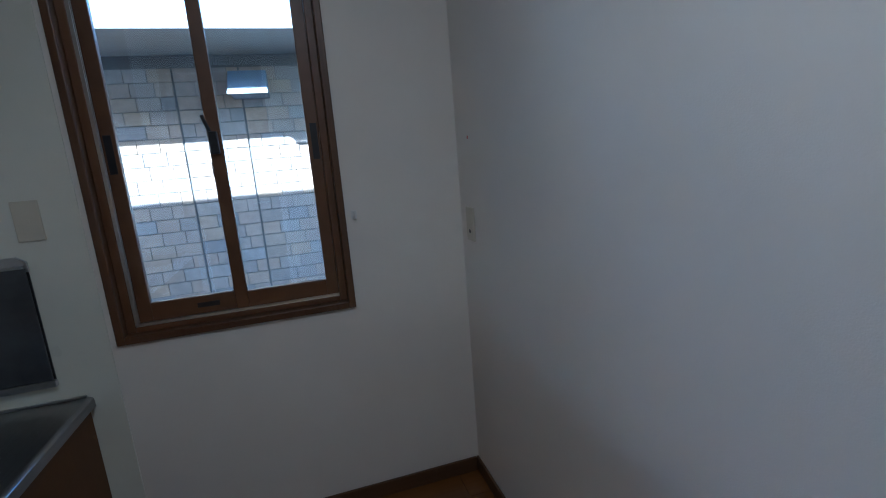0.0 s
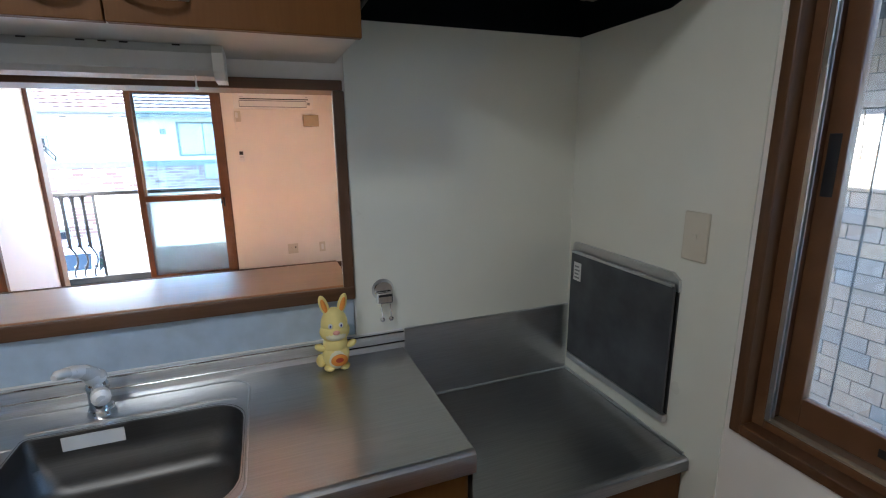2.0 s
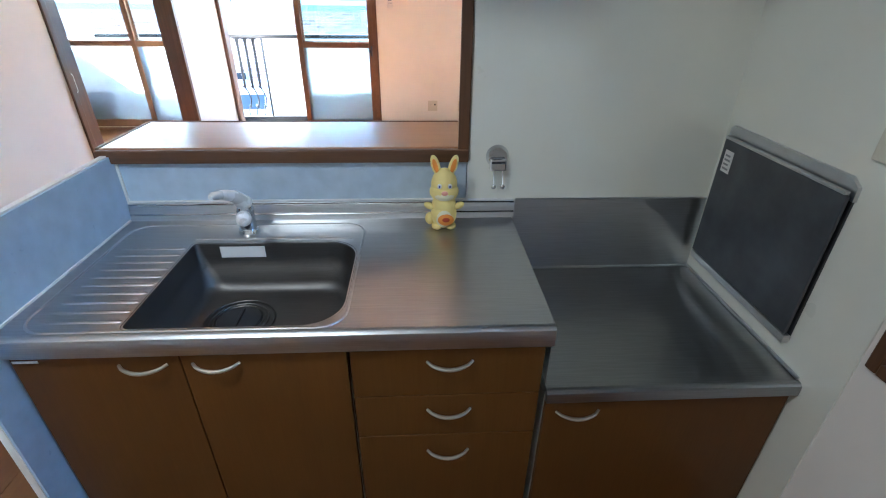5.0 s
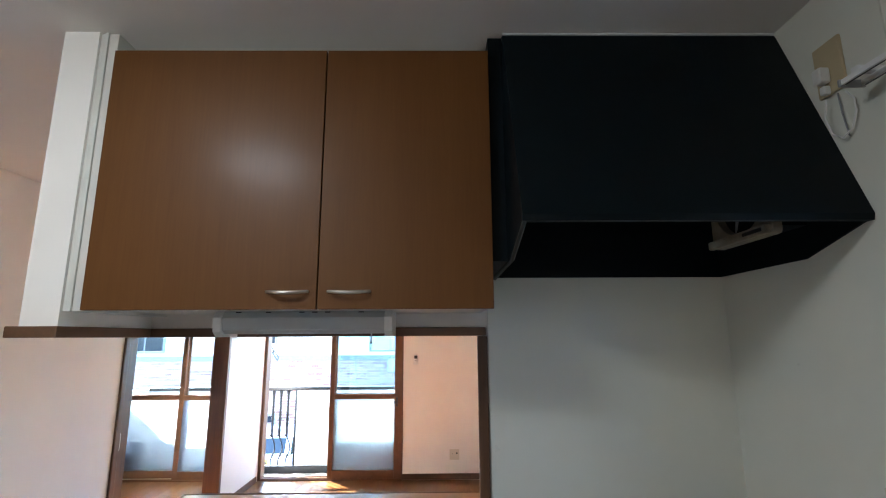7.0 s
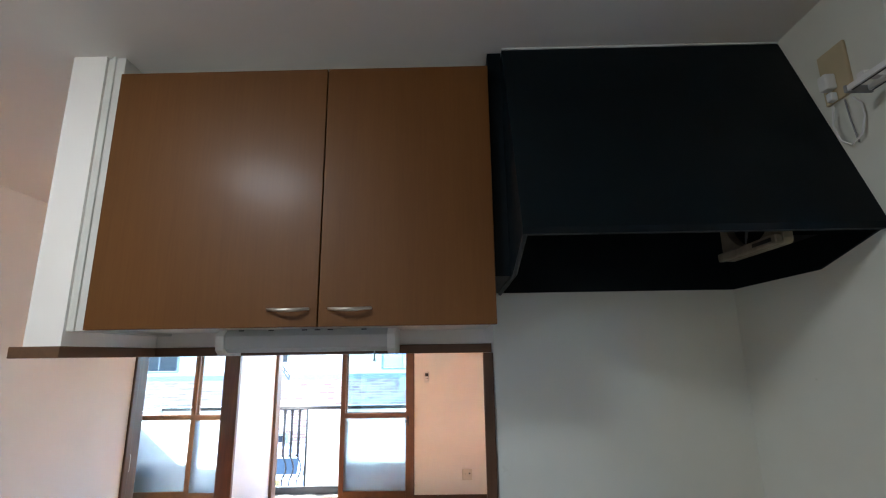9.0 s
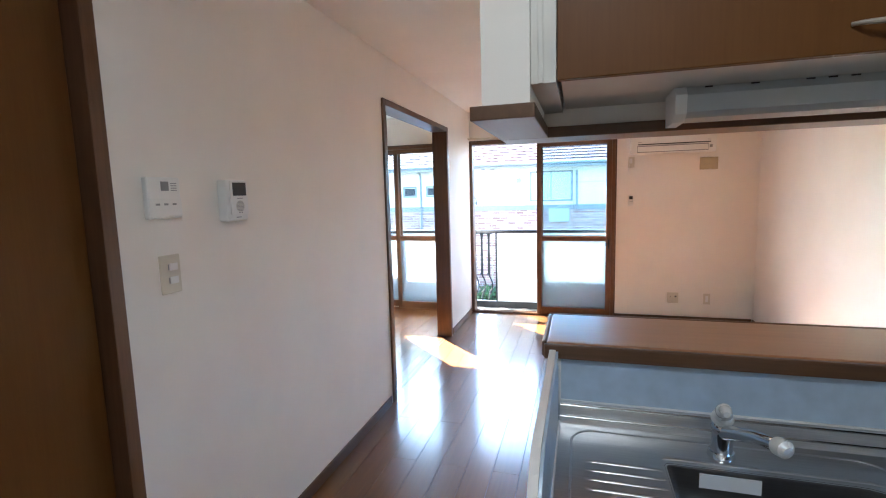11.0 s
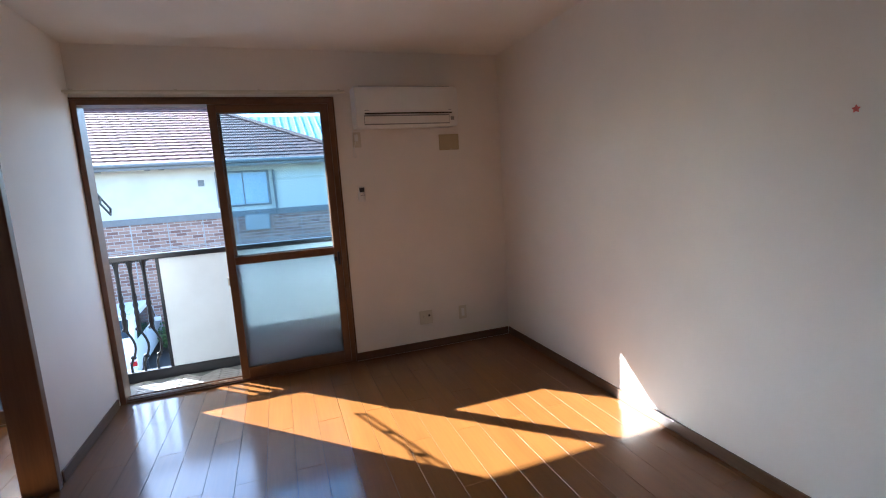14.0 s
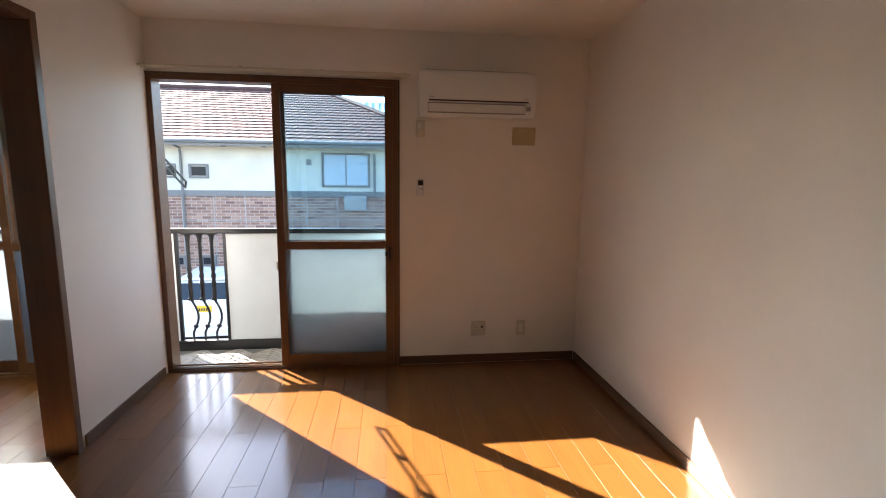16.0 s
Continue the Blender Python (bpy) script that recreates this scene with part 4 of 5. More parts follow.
# small fittings
def wall_plate(name, label, cat, c, size, normal, material="ivory", depth=0.008):
    """A bevelled plate at c on a wall. normal: 0 for walls facing x, 1 for walls facing y, with its sign."""
    ax, sg = normal
    lo = [c[0] - size[0] / 2, c[1] - size[0] / 2, c[2] - size[1] / 2]
    hi = [c[0] + size[0] / 2, c[1] + size[0] / 2, c[2] + size[1] / 2]
    e = c[ax] + sg * 0.0003
    lo[ax], hi[ax] = sorted((e, e + sg * depth))
    t = thing(name, label, cat)
    part("plate", B((lo[0], hi[0], lo[1], hi[1], lo[2], hi[2]), bev=0.003), M[material], t)
    return t


def detail(t, name, c, size, normal, off, material, depth=0.002, bev=0.0006, label=""):
    ax, sg = normal
    lo = [c[0] - size[0] / 2, c[1] - size[0] / 2, c[2] - size[1] / 2]
    hi = [c[0] + size[0] / 2, c[1] + size[0] / 2, c[2] + size[1] / 2]
    e = c[ax] + sg * off
    lo[ax], hi[ax] = sorted((e, e + sg * depth))
    return part(name, B((lo[0], hi[0], lo[1], hi[1], lo[2], hi[2]), bev=bev), M[material], t, label)

EAST, WEST, SOUTH, NORTH = (0, -1), (0, 1), (1, 1), (1, -1)
t = wall_plate("blank_plate", "ivory blank cover plate on the kitchen wall", "cover plate", (-0.004, -0.492, 1.206), (0.068, 0.118), EAST)
detail(t, "screw_cap", (-0.004, -0.492, 1.206), (0.012, 0.012), EAST, 0.0085, "ivory")
t = wall_plate("aerial_socket", "ivory socket plate on the papered back wall", "socket", (-0.105, YB, 1.052), (0.07, 0.12), SOUTH)
detail(t, "socket_hole", (-0.105, YB, 1.027), (0.012, 0.012), SOUTH, 0.0085, "dark")
t = thing("curtain_hook", "small white curtain tieback hook beside the window", "hook")
bm = bmesh.new()
box(bm, -0.006, -0.0003, -1.432, -1.412, 1.105, 1.135, bev=0.002)
tube(bm, [(-0.006, -1.422, 1.115), (-0.022, -1.422, 1.112), (-0.026, -1.422, 1.122), (-0.026, -1.422, 1.132)], 0.003)
part("hook", bm, M["white"], t, "", True)
t = thing("curtain_rail_kitchen", "white double curtain rail over the kitchen window", "curtain rail")
part("rail", B((-0.050, -0.040, -1.46, -0.600, 2.042, 2.054), bev=0.002), M["white"], t)
part("rail_slot", B((-0.0465, -0.0435, -1.45, -0.605, 2.0408, 2.0418)), M["dark"], t)
part("rail_slot", B((-0.0865, -0.0835, -1.45, -0.605, 2.0408, 2.0418)), M["dark"], t)
part("rail", B((-0.090, -0.080, -1.46, -0.600, 2.042, 2.054), bev=0.002), M["white"], t)
for y in (-0.635, -1.0, -1.42):
    part("bracket", B((-0.085, -0.0003, y, y + 0.016, 2.0542, 2.066), bev=0.002), M["white"], t)
part("end_cap", B((-0.092, -0.038, -0.5998, -0.594, 2.040, 2.056), bev=0.002), M["grey"], t)

t = wall_plate("power_socket", "ivory socket plate near the hood with a plug", "socket", (-0.004, -0.494, 2.146), (0.072, 0.122), EAST, "beige")
plug = detail(t, "plug", (-0.004, -0.487, 2.128), (0.024, 0.036), EAST, 0.0085, "white", 0.024, 0.004, "white plug")
detail(t, "plug", (-0.004, -0.487, 2.094), (0.015, 0.020), EAST, 0.0085, "white", 0.015, 0.003)
bm = bmesh.new()
tube(bm, [(-0.022, -0.487, 2.072), (-0.026, -0.482, 2.03), (-0.024, -0.490, 1.99), (-0.020, -0.510, 1.972), (-0.016, -0.532, 1.985), (-0.012, -0.543, 2.02), (-0.010, -0.540, 2.05), (-0.006, -0.520, 2.075)], 0.0020, 8)
part("cable", bm, M["white"], t, "looped white cable", True)
bm = bmesh.new()
tube(bm, [(-0.010, -0.505, 2.078), (-0.010, -0.508, 2.03), (-0.010, -0.516, 1.975)], 0.0017, 8)
part("cable", bm, M["grey"], t, "", True)

hk = thing("suction_hook", "chrome suction hook with two prongs on the wall panel", "hook")
bm = bmesh.new()
cyl(bm, (-0.655, -0.0045, 1.010), (-0.655, -0.016, 1.010), 0.033, 28, 0.026)
part("suction_disc", bm, M["chrome"], hk, "", True)
part("lever_block", B((-0.679, -0.631, -0.032, -0.0165, 0.974, 1.008), bev=0.005), M["chrome"], hk)
part("lever_slot", B((-0.674, -0.636, -0.0332, -0.0322, 0.996, 1.003)), M["dark"], hk)
for x in (-0.668, -0.642):
    bm = bmesh.new()
    tube(bm, [(x, -0.026, 0.998), (x, -0.030, 0.972), (x + 0.003, -0.030, 0.945), (x + 0.004, -0.028, 0.930)], 0.0024, 8)
    ball(bm, (x + 0.004, -0.028, 0.926), 0.0075, 1, 0.6, 1, 12)
    part("prong", bm, M["chrome"], hk, "", True)


def rabbit():
    """A small toy rabbit, one mesh in five plain colours."""
    bm = bmesh.new()
    def add(c, r, sx, sy, sz, mi, tilt=None):
        before = set(bm.faces)
        ball(bm, c, r, sx, sy, sz, 20, tilt)
        for f in set(bm.faces) - before:
            f.material_index = mi
    x, y, z = -0.810, -0.082, TZ
    add((x, y, z + 0.040), 0.034, 1.0, 0.86, 1.18, 0)
    add((x, y, z + 0.066), 0.031, 1.0, 0.86, 1.10, 0)
    add((x, y - 0.007, z + 0.036), 0.030, 0.86, 0.88, 1.05, 1)
    add((x, y, z + 0.118), 0.0335, 1.0, 0.90, 1.30, 0)
    add((x, y - 0.002, z + 0.102), 0.036, 1.04, 0.88, 0.80, 0)
    add((x, y - 0.015, z + 0.098), 0.024, 1.20, 0.80, 0.72, 1)
    for s in (-1, 1):
        lean = Matrix.Rotation(radians(17 * s), 4, "Y")
        add((x + 0.022 * s, y, z + 0.168), 0.011, 1.0, 0.6, 2.5, 0, lean)
        add((x + 0.0225 * s, y - 0.005, z + 0.168), 0.007, 0.9, 0.5, 2.7, 2, lean)
        add((x + 0.039 * s, y - 0.006, z + 0.064), 0.010, 1.4, 0.9, 0.85, 0, Matrix.Rotation(radians(-28 * s), 4, "Y"))
        add((x + 0.018 * s, y - 0.008, z + 0.009), 0.013, 1.1, 1.4, 0.7, 0)
        add((x + 0.013 * s, y - 0.0290, z + 0.124), 0.0055, 1.0, 0.5, 1.2, 3)
        add((x + 0.013 * s, y - 0.0318, z + 0.124), 0.0020, 1.0, 0.5, 1.6, 5)
    add((x, y - 0.036, z + 0.108), 0.0065, 1.3, 0.6, 0.9, 4)
    add((x - 0.036, y + 0.010, z + 0.022), 0.013, 1, 1, 1.3, 0)
    add((x + 0.004, y - 0.0300, z + 0.034), 0.0165, 1.25, 0.34, 0.95, 2)
    add((x + 0.004, y - 0.0352, z + 0.036), 0.008, 1.2, 0.25, 0.8, 6)
    bmesh.ops.scale(bm, vec=(1.08, 1.05, 1.10), space=Matrix.Translation((-x, -y, -z)), verts=bm.verts)
    low = min(v.co.z for v in bm.verts)
    bmesh.ops.translate(bm, vec=(0, 0, TZ + 0.0002 - low), verts=bm.verts)
    mats = [plain("rabbit_yellow", (0.80, 0.66, 0.24), 0.55, var=0.04, scale=40), plain("rabbit_cream", (0.80, 0.74, 0.52), 0.55), plain("rabbit_orange", (0.75, 0.27, 0.035), 0.5),
            M["white"], plain("rabbit_pink", (0.78, 0.36, 0.28), 0.5), plain("rabbit_blue", (0.05, 0.06, 0.30), 0.4), plain("rabbit_red", (0.45, 0.06, 0.02), 0.5)]
    thing("toy_rabbit", "yellow plastic toy rabbit standing on the sink top", "toy", bm=bm, material=mats, smooth=True)
rabbit()


# ---- living room things ----
ac = thing("air_conditioner", "white wall-mounted air conditioner beside the balcony window", "air conditioner")
prof = [(YN - 0.0005, 1.775), (YN - 0.0005, 2.054), (YN - 0.155, 2.056), (YN - 0.185, 2.044), (YN - 0.200, 2.011), (YN - 0.203, 1.866), (YN - 0.198, 1.852), (YN - 0.190, 1.794), (YN - 0.165, 1.767)]
part("body", prism(bmesh.new(), prof, 0, -1.158, -0.412), M["white"], ac, "", True)
for x0, x1 in ((-1.170, -1.1585), (-0.4115, -0.400)):
    pr = [(y + (0.004 if y < YN - 0.1 else 0), z) for y, z in prof]
    part("end_cap", prism(bmesh.new(), pr, 0, x0, x1), M["white"], ac, "", True)
part("air_slot", B((-1.110, -0.452, YN - 0.2048, YN - 0.1985, 1.856, 1.865)), M["dark"], ac, "dark air slot")
part("flap", B((-1.112, -0.475, YN - 0.207, YN - 0.196, 1.789, 1.840), bev=0.002), M["white"], ac, "closed white air flap")
part("flap_gap", B((-1.116, -0.471, YN - 0.1995, YN - 0.1965, 1.781, 1.848)), M["grey"], ac)
part("grille", B((-1.13, -0.44, YN - 0.15, YN - 0.03, 2.0562, 2.06)), M["grey"], ac, "grey top grille")
part("badge", B((-1.110, -1.076, YN - 0.2046, YN - 0.2032, 1.880, 1.884)), M["grey"], ac)
part("badge", B((-0.478, -0.455, YN - 0.2046, YN - 0.2032, 1.880, 1.884)), M["grey"], ac)
part("sensor", B((-0.462, -0.436, YN - 0.205, YN - 0.194, 1.806, 1.832), bev=0.003), M["grey"], ac, "small grey sensor window")

t = wall_plate("ac_socket", "ivory socket with a plug under the air conditioner", "socket", (-1.150, YN, 1.70), (0.062, 0.11), NORTH, "ivory", 0.01)
detail(t, "plug", (-1.156, YN, 1.713), (0.026, 0.05), NORTH, 0.0105, "white", 0.024, 0.004, "white plug")
bm = bmesh.new()
tube(bm, [(-1.162, YN - 0.020, 1.688), (-1.178, YN - 0.014, 1.62), (-1.185, YN - 0.010, 1.58), (-1.172, YN - 0.008, 1.573), (-1.160, YN - 0.006, 1.57), (-1.188, YN - 0.012, 1.66), (-1.178, YN - 0.02, 1.77)], 0.0025, 8)
part("cable", bm, M["white"], t, "thin white cable", True)
t = thing("remote_control", "white air conditioner remote in its wall holder", "remote control")
part("holder", B((-1.176, -1.122, YN - 0.014, YN - 0.0003, 1.240, 1.305), bev=0.004), M["white"], t)
part("handset", B((-1.172, -1.126, YN - 0.032, YN - 0.0145, 1.252, 1.356), bev=0.005), M["white"], t)
part("display", B((-1.167, -1.131, YN - 0.0335, YN - 0.0315, 1.312, 1.346)), M["dark"], t, "dark display")
for k in range(3):
    part("button", B((-1.160 + 0.011 * k, -1.153 + 0.011 * k, YN - 0.0335, YN - 0.0315, 1.285, 1.292)), M["grey"], t)
t = wall_plate("duct_cover", "beige duct cover plate on the papered wall", "cover plate", (-0.418, YN, 1.66), (0.165, 0.122), NORTH, "beige", 0.014)
detail(t, "tab", (-0.405, YN, 1.604), (0.02, 0.006), NORTH, 0.0145, "ivory", 0.004)
t = wall_plate("wall_socket", "ivory double socket plate near the floor", "socket", (-0.711, YN, 0.261), (0.108, 0.112), NORTH)
for dx in (-0.022, 0.026):
    detail(t, "socket_face", (-0.711 + dx, YN, 0.261), (0.034, 0.066), NORTH, 0.0085, "ivory")
detail(t, "socket_hole", (-0.685, YN, 0.275), (0.016, 0.016), NORTH, 0.0108, "dark")
detail(t, "socket_hole", (-0.733, YN, 0.271), (0.003, 0.010), NORTH, 0.0108, "dark", 0.0005, 0)
t = wall_plate("aerial_plate", "ivory single socket plate near the floor", "socket", (-0.388, YN, 0.257), (0.066, 0.114), NORTH)
detail(t, "socket_face", (-0.388, YN, 0.257), (0.026, 0.066), NORTH, 0.0085, "white")

t = thing("curtain_rail", "thin pale curtain rail over the balcony window", "curtain rail")
part("rail", B((-2.895, -1.222, YN - 0.075, YN - 0.063, 2.022, 2.036), bev=0.003), M["ivory"], t)
part("rail", B((-2.895, -1.222, YN - 0.115, YN - 0.103, 2.022, 2.036), bev=0.003), M["ivory"], t)
for x in (-2.86, -2.30, -1.80, -1.27):
    part("bracket", B((x, x + 0.014, YN - 0.112, YN - 0.0003, 2.0365, 2.044), bev=0.001), M["ivory"], t)

# intercom, water heater control and switch on the left wall
ic = thing("intercom", "white video intercom handset on the papered wall", "intercom")
part("body", B((XL + 0.0003, XL + 0.040, 0.150, 0.258, 1.352, 1.500), bev=0.006), M["white"], ic)
part("bezel", B((XL + 0.0405, XL + 0.044, 0.167, 0.256, 1.376, 1.496), bev=0.001), M["white"], ic)
part("screen", B((XL + 0.0442, XL + 0.0455, 0.179, 0.247, 1.443, 1.490)), M["dark"], ic, "dark screen")
part("slot", B((XL + 0.0442, XL + 0.0452, 0.199, 0.227, 1.432, 1.435)), M["grey"], ic)
grl = part("speaker", cyl(bmesh.new(), (XL + 0.0438, 0.213, 1.405), (XL + 0.0452, 0.213, 1.405), 0.021, 24), M["cabwhite"], ic)
for k in range(8):
    h = 0.018 * math.sqrt(max(0.05, 1 - ((k - 3.5) / 4.2) ** 2))
    part("speaker_bar", B((XL + 0.0453, XL + 0.0459, 0.213 - h, 0.213 + h, 1.388 + 0.0048 * k, 1.3898 + 0.0048 * k)), M["grey"], grl)
for y in (0.205, 0.217):
    part("button", B((XL + 0.0442, XL + 0.0452, y, y + 0.005, 1.380, 1.384)), M["grey"], ic)
part("talk_bar", B((XL + 0.0405, XL + 0.042, 0.193, 0.217, 1.364, 1.367)), M["grey"], ic)
ht = thing("heater_control", "white water heater control panel on the papered wall", "control panel")
part("body", B((XL + 0.0003, XL + 0.020, -0.146, -0.026, 1.378, 1.503), bev=0.004), M["white"], ht)
part("cover", B((XL + 0.0203, XL + 0.023, -0.144, -0.028, 1.385, 1.440), bev=0.001), M["white"], ht)
part("display", B((XL + 0.0203, XL + 0.0212, -0.098, -0.070, 1.462, 1.490)), M["grey"], ht, "grey display")
for k in range(4):
    part("print_bar", B((XL + 0.0203, XL + 0.021, -0.062, -0.040, 1.462 + 0.007 * k, 1.4645 + 0.007 * k)), M["grey"], ht)
for y in (-0.123, -0.093, -0.063):
    part("button", B((XL + 0.0231, XL + 0.0240, y, y + 0.014, 1.418, 1.424)), M["grey"], ht)
sw = wall_plate("light_switch", "ivory light switch plate with two rockers", "switch", (XL, -0.078, 1.203), (0.074, 0.122), WEST)
for z in (1.226, 1.184):
    detail(sw, "rocker_seat", (XL, -0.073, z), (0.038, 0.028), WEST, 0.0085, "ivory", 0.001, 0)
    detail(sw, "rocker", (XL, -0.070, z), (0.030, 0.022), WEST, 0.0096, "white", 0.003, 0.001)
    detail(sw, "indicator", (XL, -0.088, z), (0.004, 0.018), WEST, 0.0096, "grey", 0.001, 0)


# small torn star stickers on the walls
STAR_RED = plain("faded_red_sticker", (0.62, 0.13, 0.11), 0.5, var=0.25, scale=60)


def star(name_label, centre, normal_axis, radius):
    """A small five-pointed sticker, flat on a wall."""
    bm = bmesh.new()
    pts = []
    for k in range(10):
        a = math.pi / 2 + k * math.pi / 5
        r = radius * (1.0 if k % 2 == 0 else 0.52)
        pts.append((r * math.cos(a), r * math.sin(a)))
    cx, cy, cz = centre
    depth = 0.0012
    front = [bm.verts.new((cx - depth, cy + u, cz + v) if normal_axis == 0 else (cx + u, cy + depth, cz + v)) for u, v in pts]
    back_side = [bm.verts.new((cx - 0.0002, cy + u, cz + v) if normal_axis == 0 else (cx + u, cy + 0.0002, cz + v)) for u, v in pts]
    bm.faces.new(front)
    for i in range(10):
        bm.faces.new((front[i], front[(i + 1) % 10], back_side[(i + 1) % 10], back_side[i]))
    bmesh.ops.recalc_face_normals(bm, faces=bm.faces)
    thing("star_sticker", name_label, "sticker", bm=bm, material=STAR_RED)
star("small faded red star sticker on the living room wall", (XR, 1.585, 1.490), 0, 0.014)
star("tiny faded red star sticker on the kitchen back wall", (-0.118, YB, 1.352), 1, 0.007)


# ---- balcony ----
BY, RZ, BZ = 4.89, 0.93, -0.115
BX0, BX1 = -4.62, 0.3
setting("balcony_floor", [(BX0, BX1, YN + 0.121, BY + 0.12, -0.30, BZ - 0.004)], M["balcfloor"], "grey balcony floor slab", "balcony")
setting("roof_eave", [(-6.5, 0.9, YN + 0.125, 5.16, 2.315, 2.50)], M["stucco"], "pale soffit over the balcony", "roof")
setting("roof", [(-6.5, 0.70, -2.6, YN + 0.1245, 2.90, 3.0), (-6.5, 0.9, YN + 0.125, 5.22, 2.5005, 2.6)], M["greyband"], "grey roof of the building", "roof")
setting("wall_outer", [(-6.0, 0.2, YN + 0.1205, YN + 0.124, HC, 2.40), (-5.9, -5.81, -2.0, YN + 0.12, -3.0, 2.9), (0.12, 0.2, -2.0, YN, HC + 0.121, 2.9), (-5.8, 0.2, -2.0, YN + 0.12, -2.9, -0.305)],
        M["stucco"], "outer wall of the building", "wall")
par = thing("balcony_parapet", "pale translucent board parapet of the balcony", "parapet", kind="structure")
part("panel", B((-2.715, BX1, BY - 0.012, BY + 0.012, -0.03, RZ - 0.042)), M["parapet"], par)
part("panel", B((BX0, -3.125, BY - 0.012, BY + 0.012, -0.03, RZ - 0.042)), M["parapet"], par)
part("side_panel", B((BX0 - 0.05, BX0 - 0.0005, YN + 0.125, BY + 0.03, -0.30, RZ - 0.005)), M["stucco"], par, "solid end wall of the balcony")
for x in (-4.4, -1.55, -0.4):
    part("stud", B((x, x + 0.03, BY + 0.0125, BY + 0.04, -0.03, RZ - 0.042)), M["greyband"], par)
rail = thing("balcony_railing", "black iron balcony railing with wavy balusters", "railing")
part("top_rail", B((BX0, BX1, BY - 0.035, BY + 0.035, RZ - 0.042, RZ), bev=0.006), M["black_iron"], rail)
part("bottom_rail", B((BX0, BX1, BY - 0.024, BY + 0.024, BZ - 0.003, -0.0305), bev=0.003), M["black_iron"], rail)
for x in (-3.112, -2.728):
    part("post", B((x - 0.0125, x + 0.0125, BY - 0.015, BY + 0.015, -0.030, RZ - 0.0425), bev=0.002), M["black_iron"], rail)


def baluster(x):
    """A flat bar at the top, twisted in the middle, with a round belly scroll below."""
    bm = bmesh.new()
    z0, z1 = -0.030, RZ - 0.042
    pts, rad = [], []
    for k in range(29):
        u = k / 28
        z = z1 + (z0 - z1) * u
        off = 0.0
        if u < 0.08:
            r = 0.020 - 0.10 * u
        elif u < 0.30:
            r = 0.0115
        elif u < 0.62:
            r = 0.0115 + 0.0055 * math.sin((u - 0.3) * math.pi / 0.064) ** 2
        else:
            r = 0.0075
            off = 0.048 * math.sin((u - 0.62) / 0.30 * math.pi) if u < 0.92 else 0.0
        pts.append((x + off, BY, z))
        rad.append(r)
    tube(bm, pts, [1.25 * r for r in rad], 8)
    scroll = []
    for k in range(15):
        a = k / 14 * 1.6 * math.pi
        r = 0.004 + 0.016 * (1 - k / 14)
        scroll.append((x + 0.040 - 0.016 + r * math.cos(a) - 0.005, BY, 0.075 + 0.02 - r * math.sin(a)))
    tube(bm, scroll, 0.007, 6)
    sc2 = []
    for k in range(12):
        a = k / 11 * 1.5 * math.pi
        r = 0.004 + 0.014 * (1 - k / 11)
        sc2.append((x - 0.014 + r * math.cos(a), BY, 0.325 + r * math.sin(a)))
    tube(bm, sc2, 0.007, 6)
    part("baluster", bm, M["black_iron"], rail, "", True)
    bm = bmesh.new()
    tube(bm, [(x - 0.050, BY, RZ - 0.0445), (x - 0.022, BY, RZ - 0.052), (x - 0.010, BY, RZ - 0.075)], 0.007, 6)
    tube(bm, [(x + 0.050, BY, RZ - 0.0445), (x + 0.022, BY, RZ - 0.052), (x + 0.010, BY, RZ - 0.075)], 0.007, 6)
    part("corner_curl", bm, M["black_iron"], rail, "", True)
for x in (-3.022, -2.928, -2.834):
    baluster(x)

arm = thing("laundry_bracket", "dark slotted laundry pole bracket on the outer wall", "bracket")


def slotted_arm(p, q, w, th):
    """A flat bar with long holes, from p to q."""
    p, q = Vector(p), Vector(q)
    d = (q - p).normalized()
    s = Vector((1, 0, 0))
    n = d.cross(s).normalized()
    bm = bmesh.new()
    def bar(a, b, u0, u1):
        vs = []
        for k in (-th, th):
            vs.append([bm.verts.new(p + d * a2 + n * u + s * k) for a2, u in ((a, u0), (b, u0), (b, u1), (a, u1))])
        bm.faces.new(vs[0][::-1])
        bm.faces.new(vs[1])
        for i in range(4):
            j = (i + 1) % 4
            bm.faces.new((vs[0][i], vs[0][j], vs[1][j], vs[1][i]))
    L = (q - p).length
    bar(0, L, -w, -w * 0.62)
    bar(0, L, w * 0.62, w)
    for k in range(4):
        a = L * k / 3
        bar(max(0, a - 0.016), min(L, a + 0.016), -w * 0.62, w * 0.62)
    bmesh.ops.recalc_face_normals(bm, faces=bm.faces)
    return bm
part("arm", slotted_arm((-2.985, YN + 0.13, 1.57), (-2.965, 4.80, 1.285), 0.030, 0.005), M["black_iron"], arm)
part("wall_mount", B((-3.01, -2.955, YN + 0.1242, YN + 0.14, 1.42, 1.66), bev=0.003), M["black_iron"], arm)
bm = bmesh.new()
tube(bm, [(-2.978, YN + 0.135, 1.44), (-2.972, 4.52, 1.42)], 0.006)
part("strut", bm, M["black_iron"], arm)

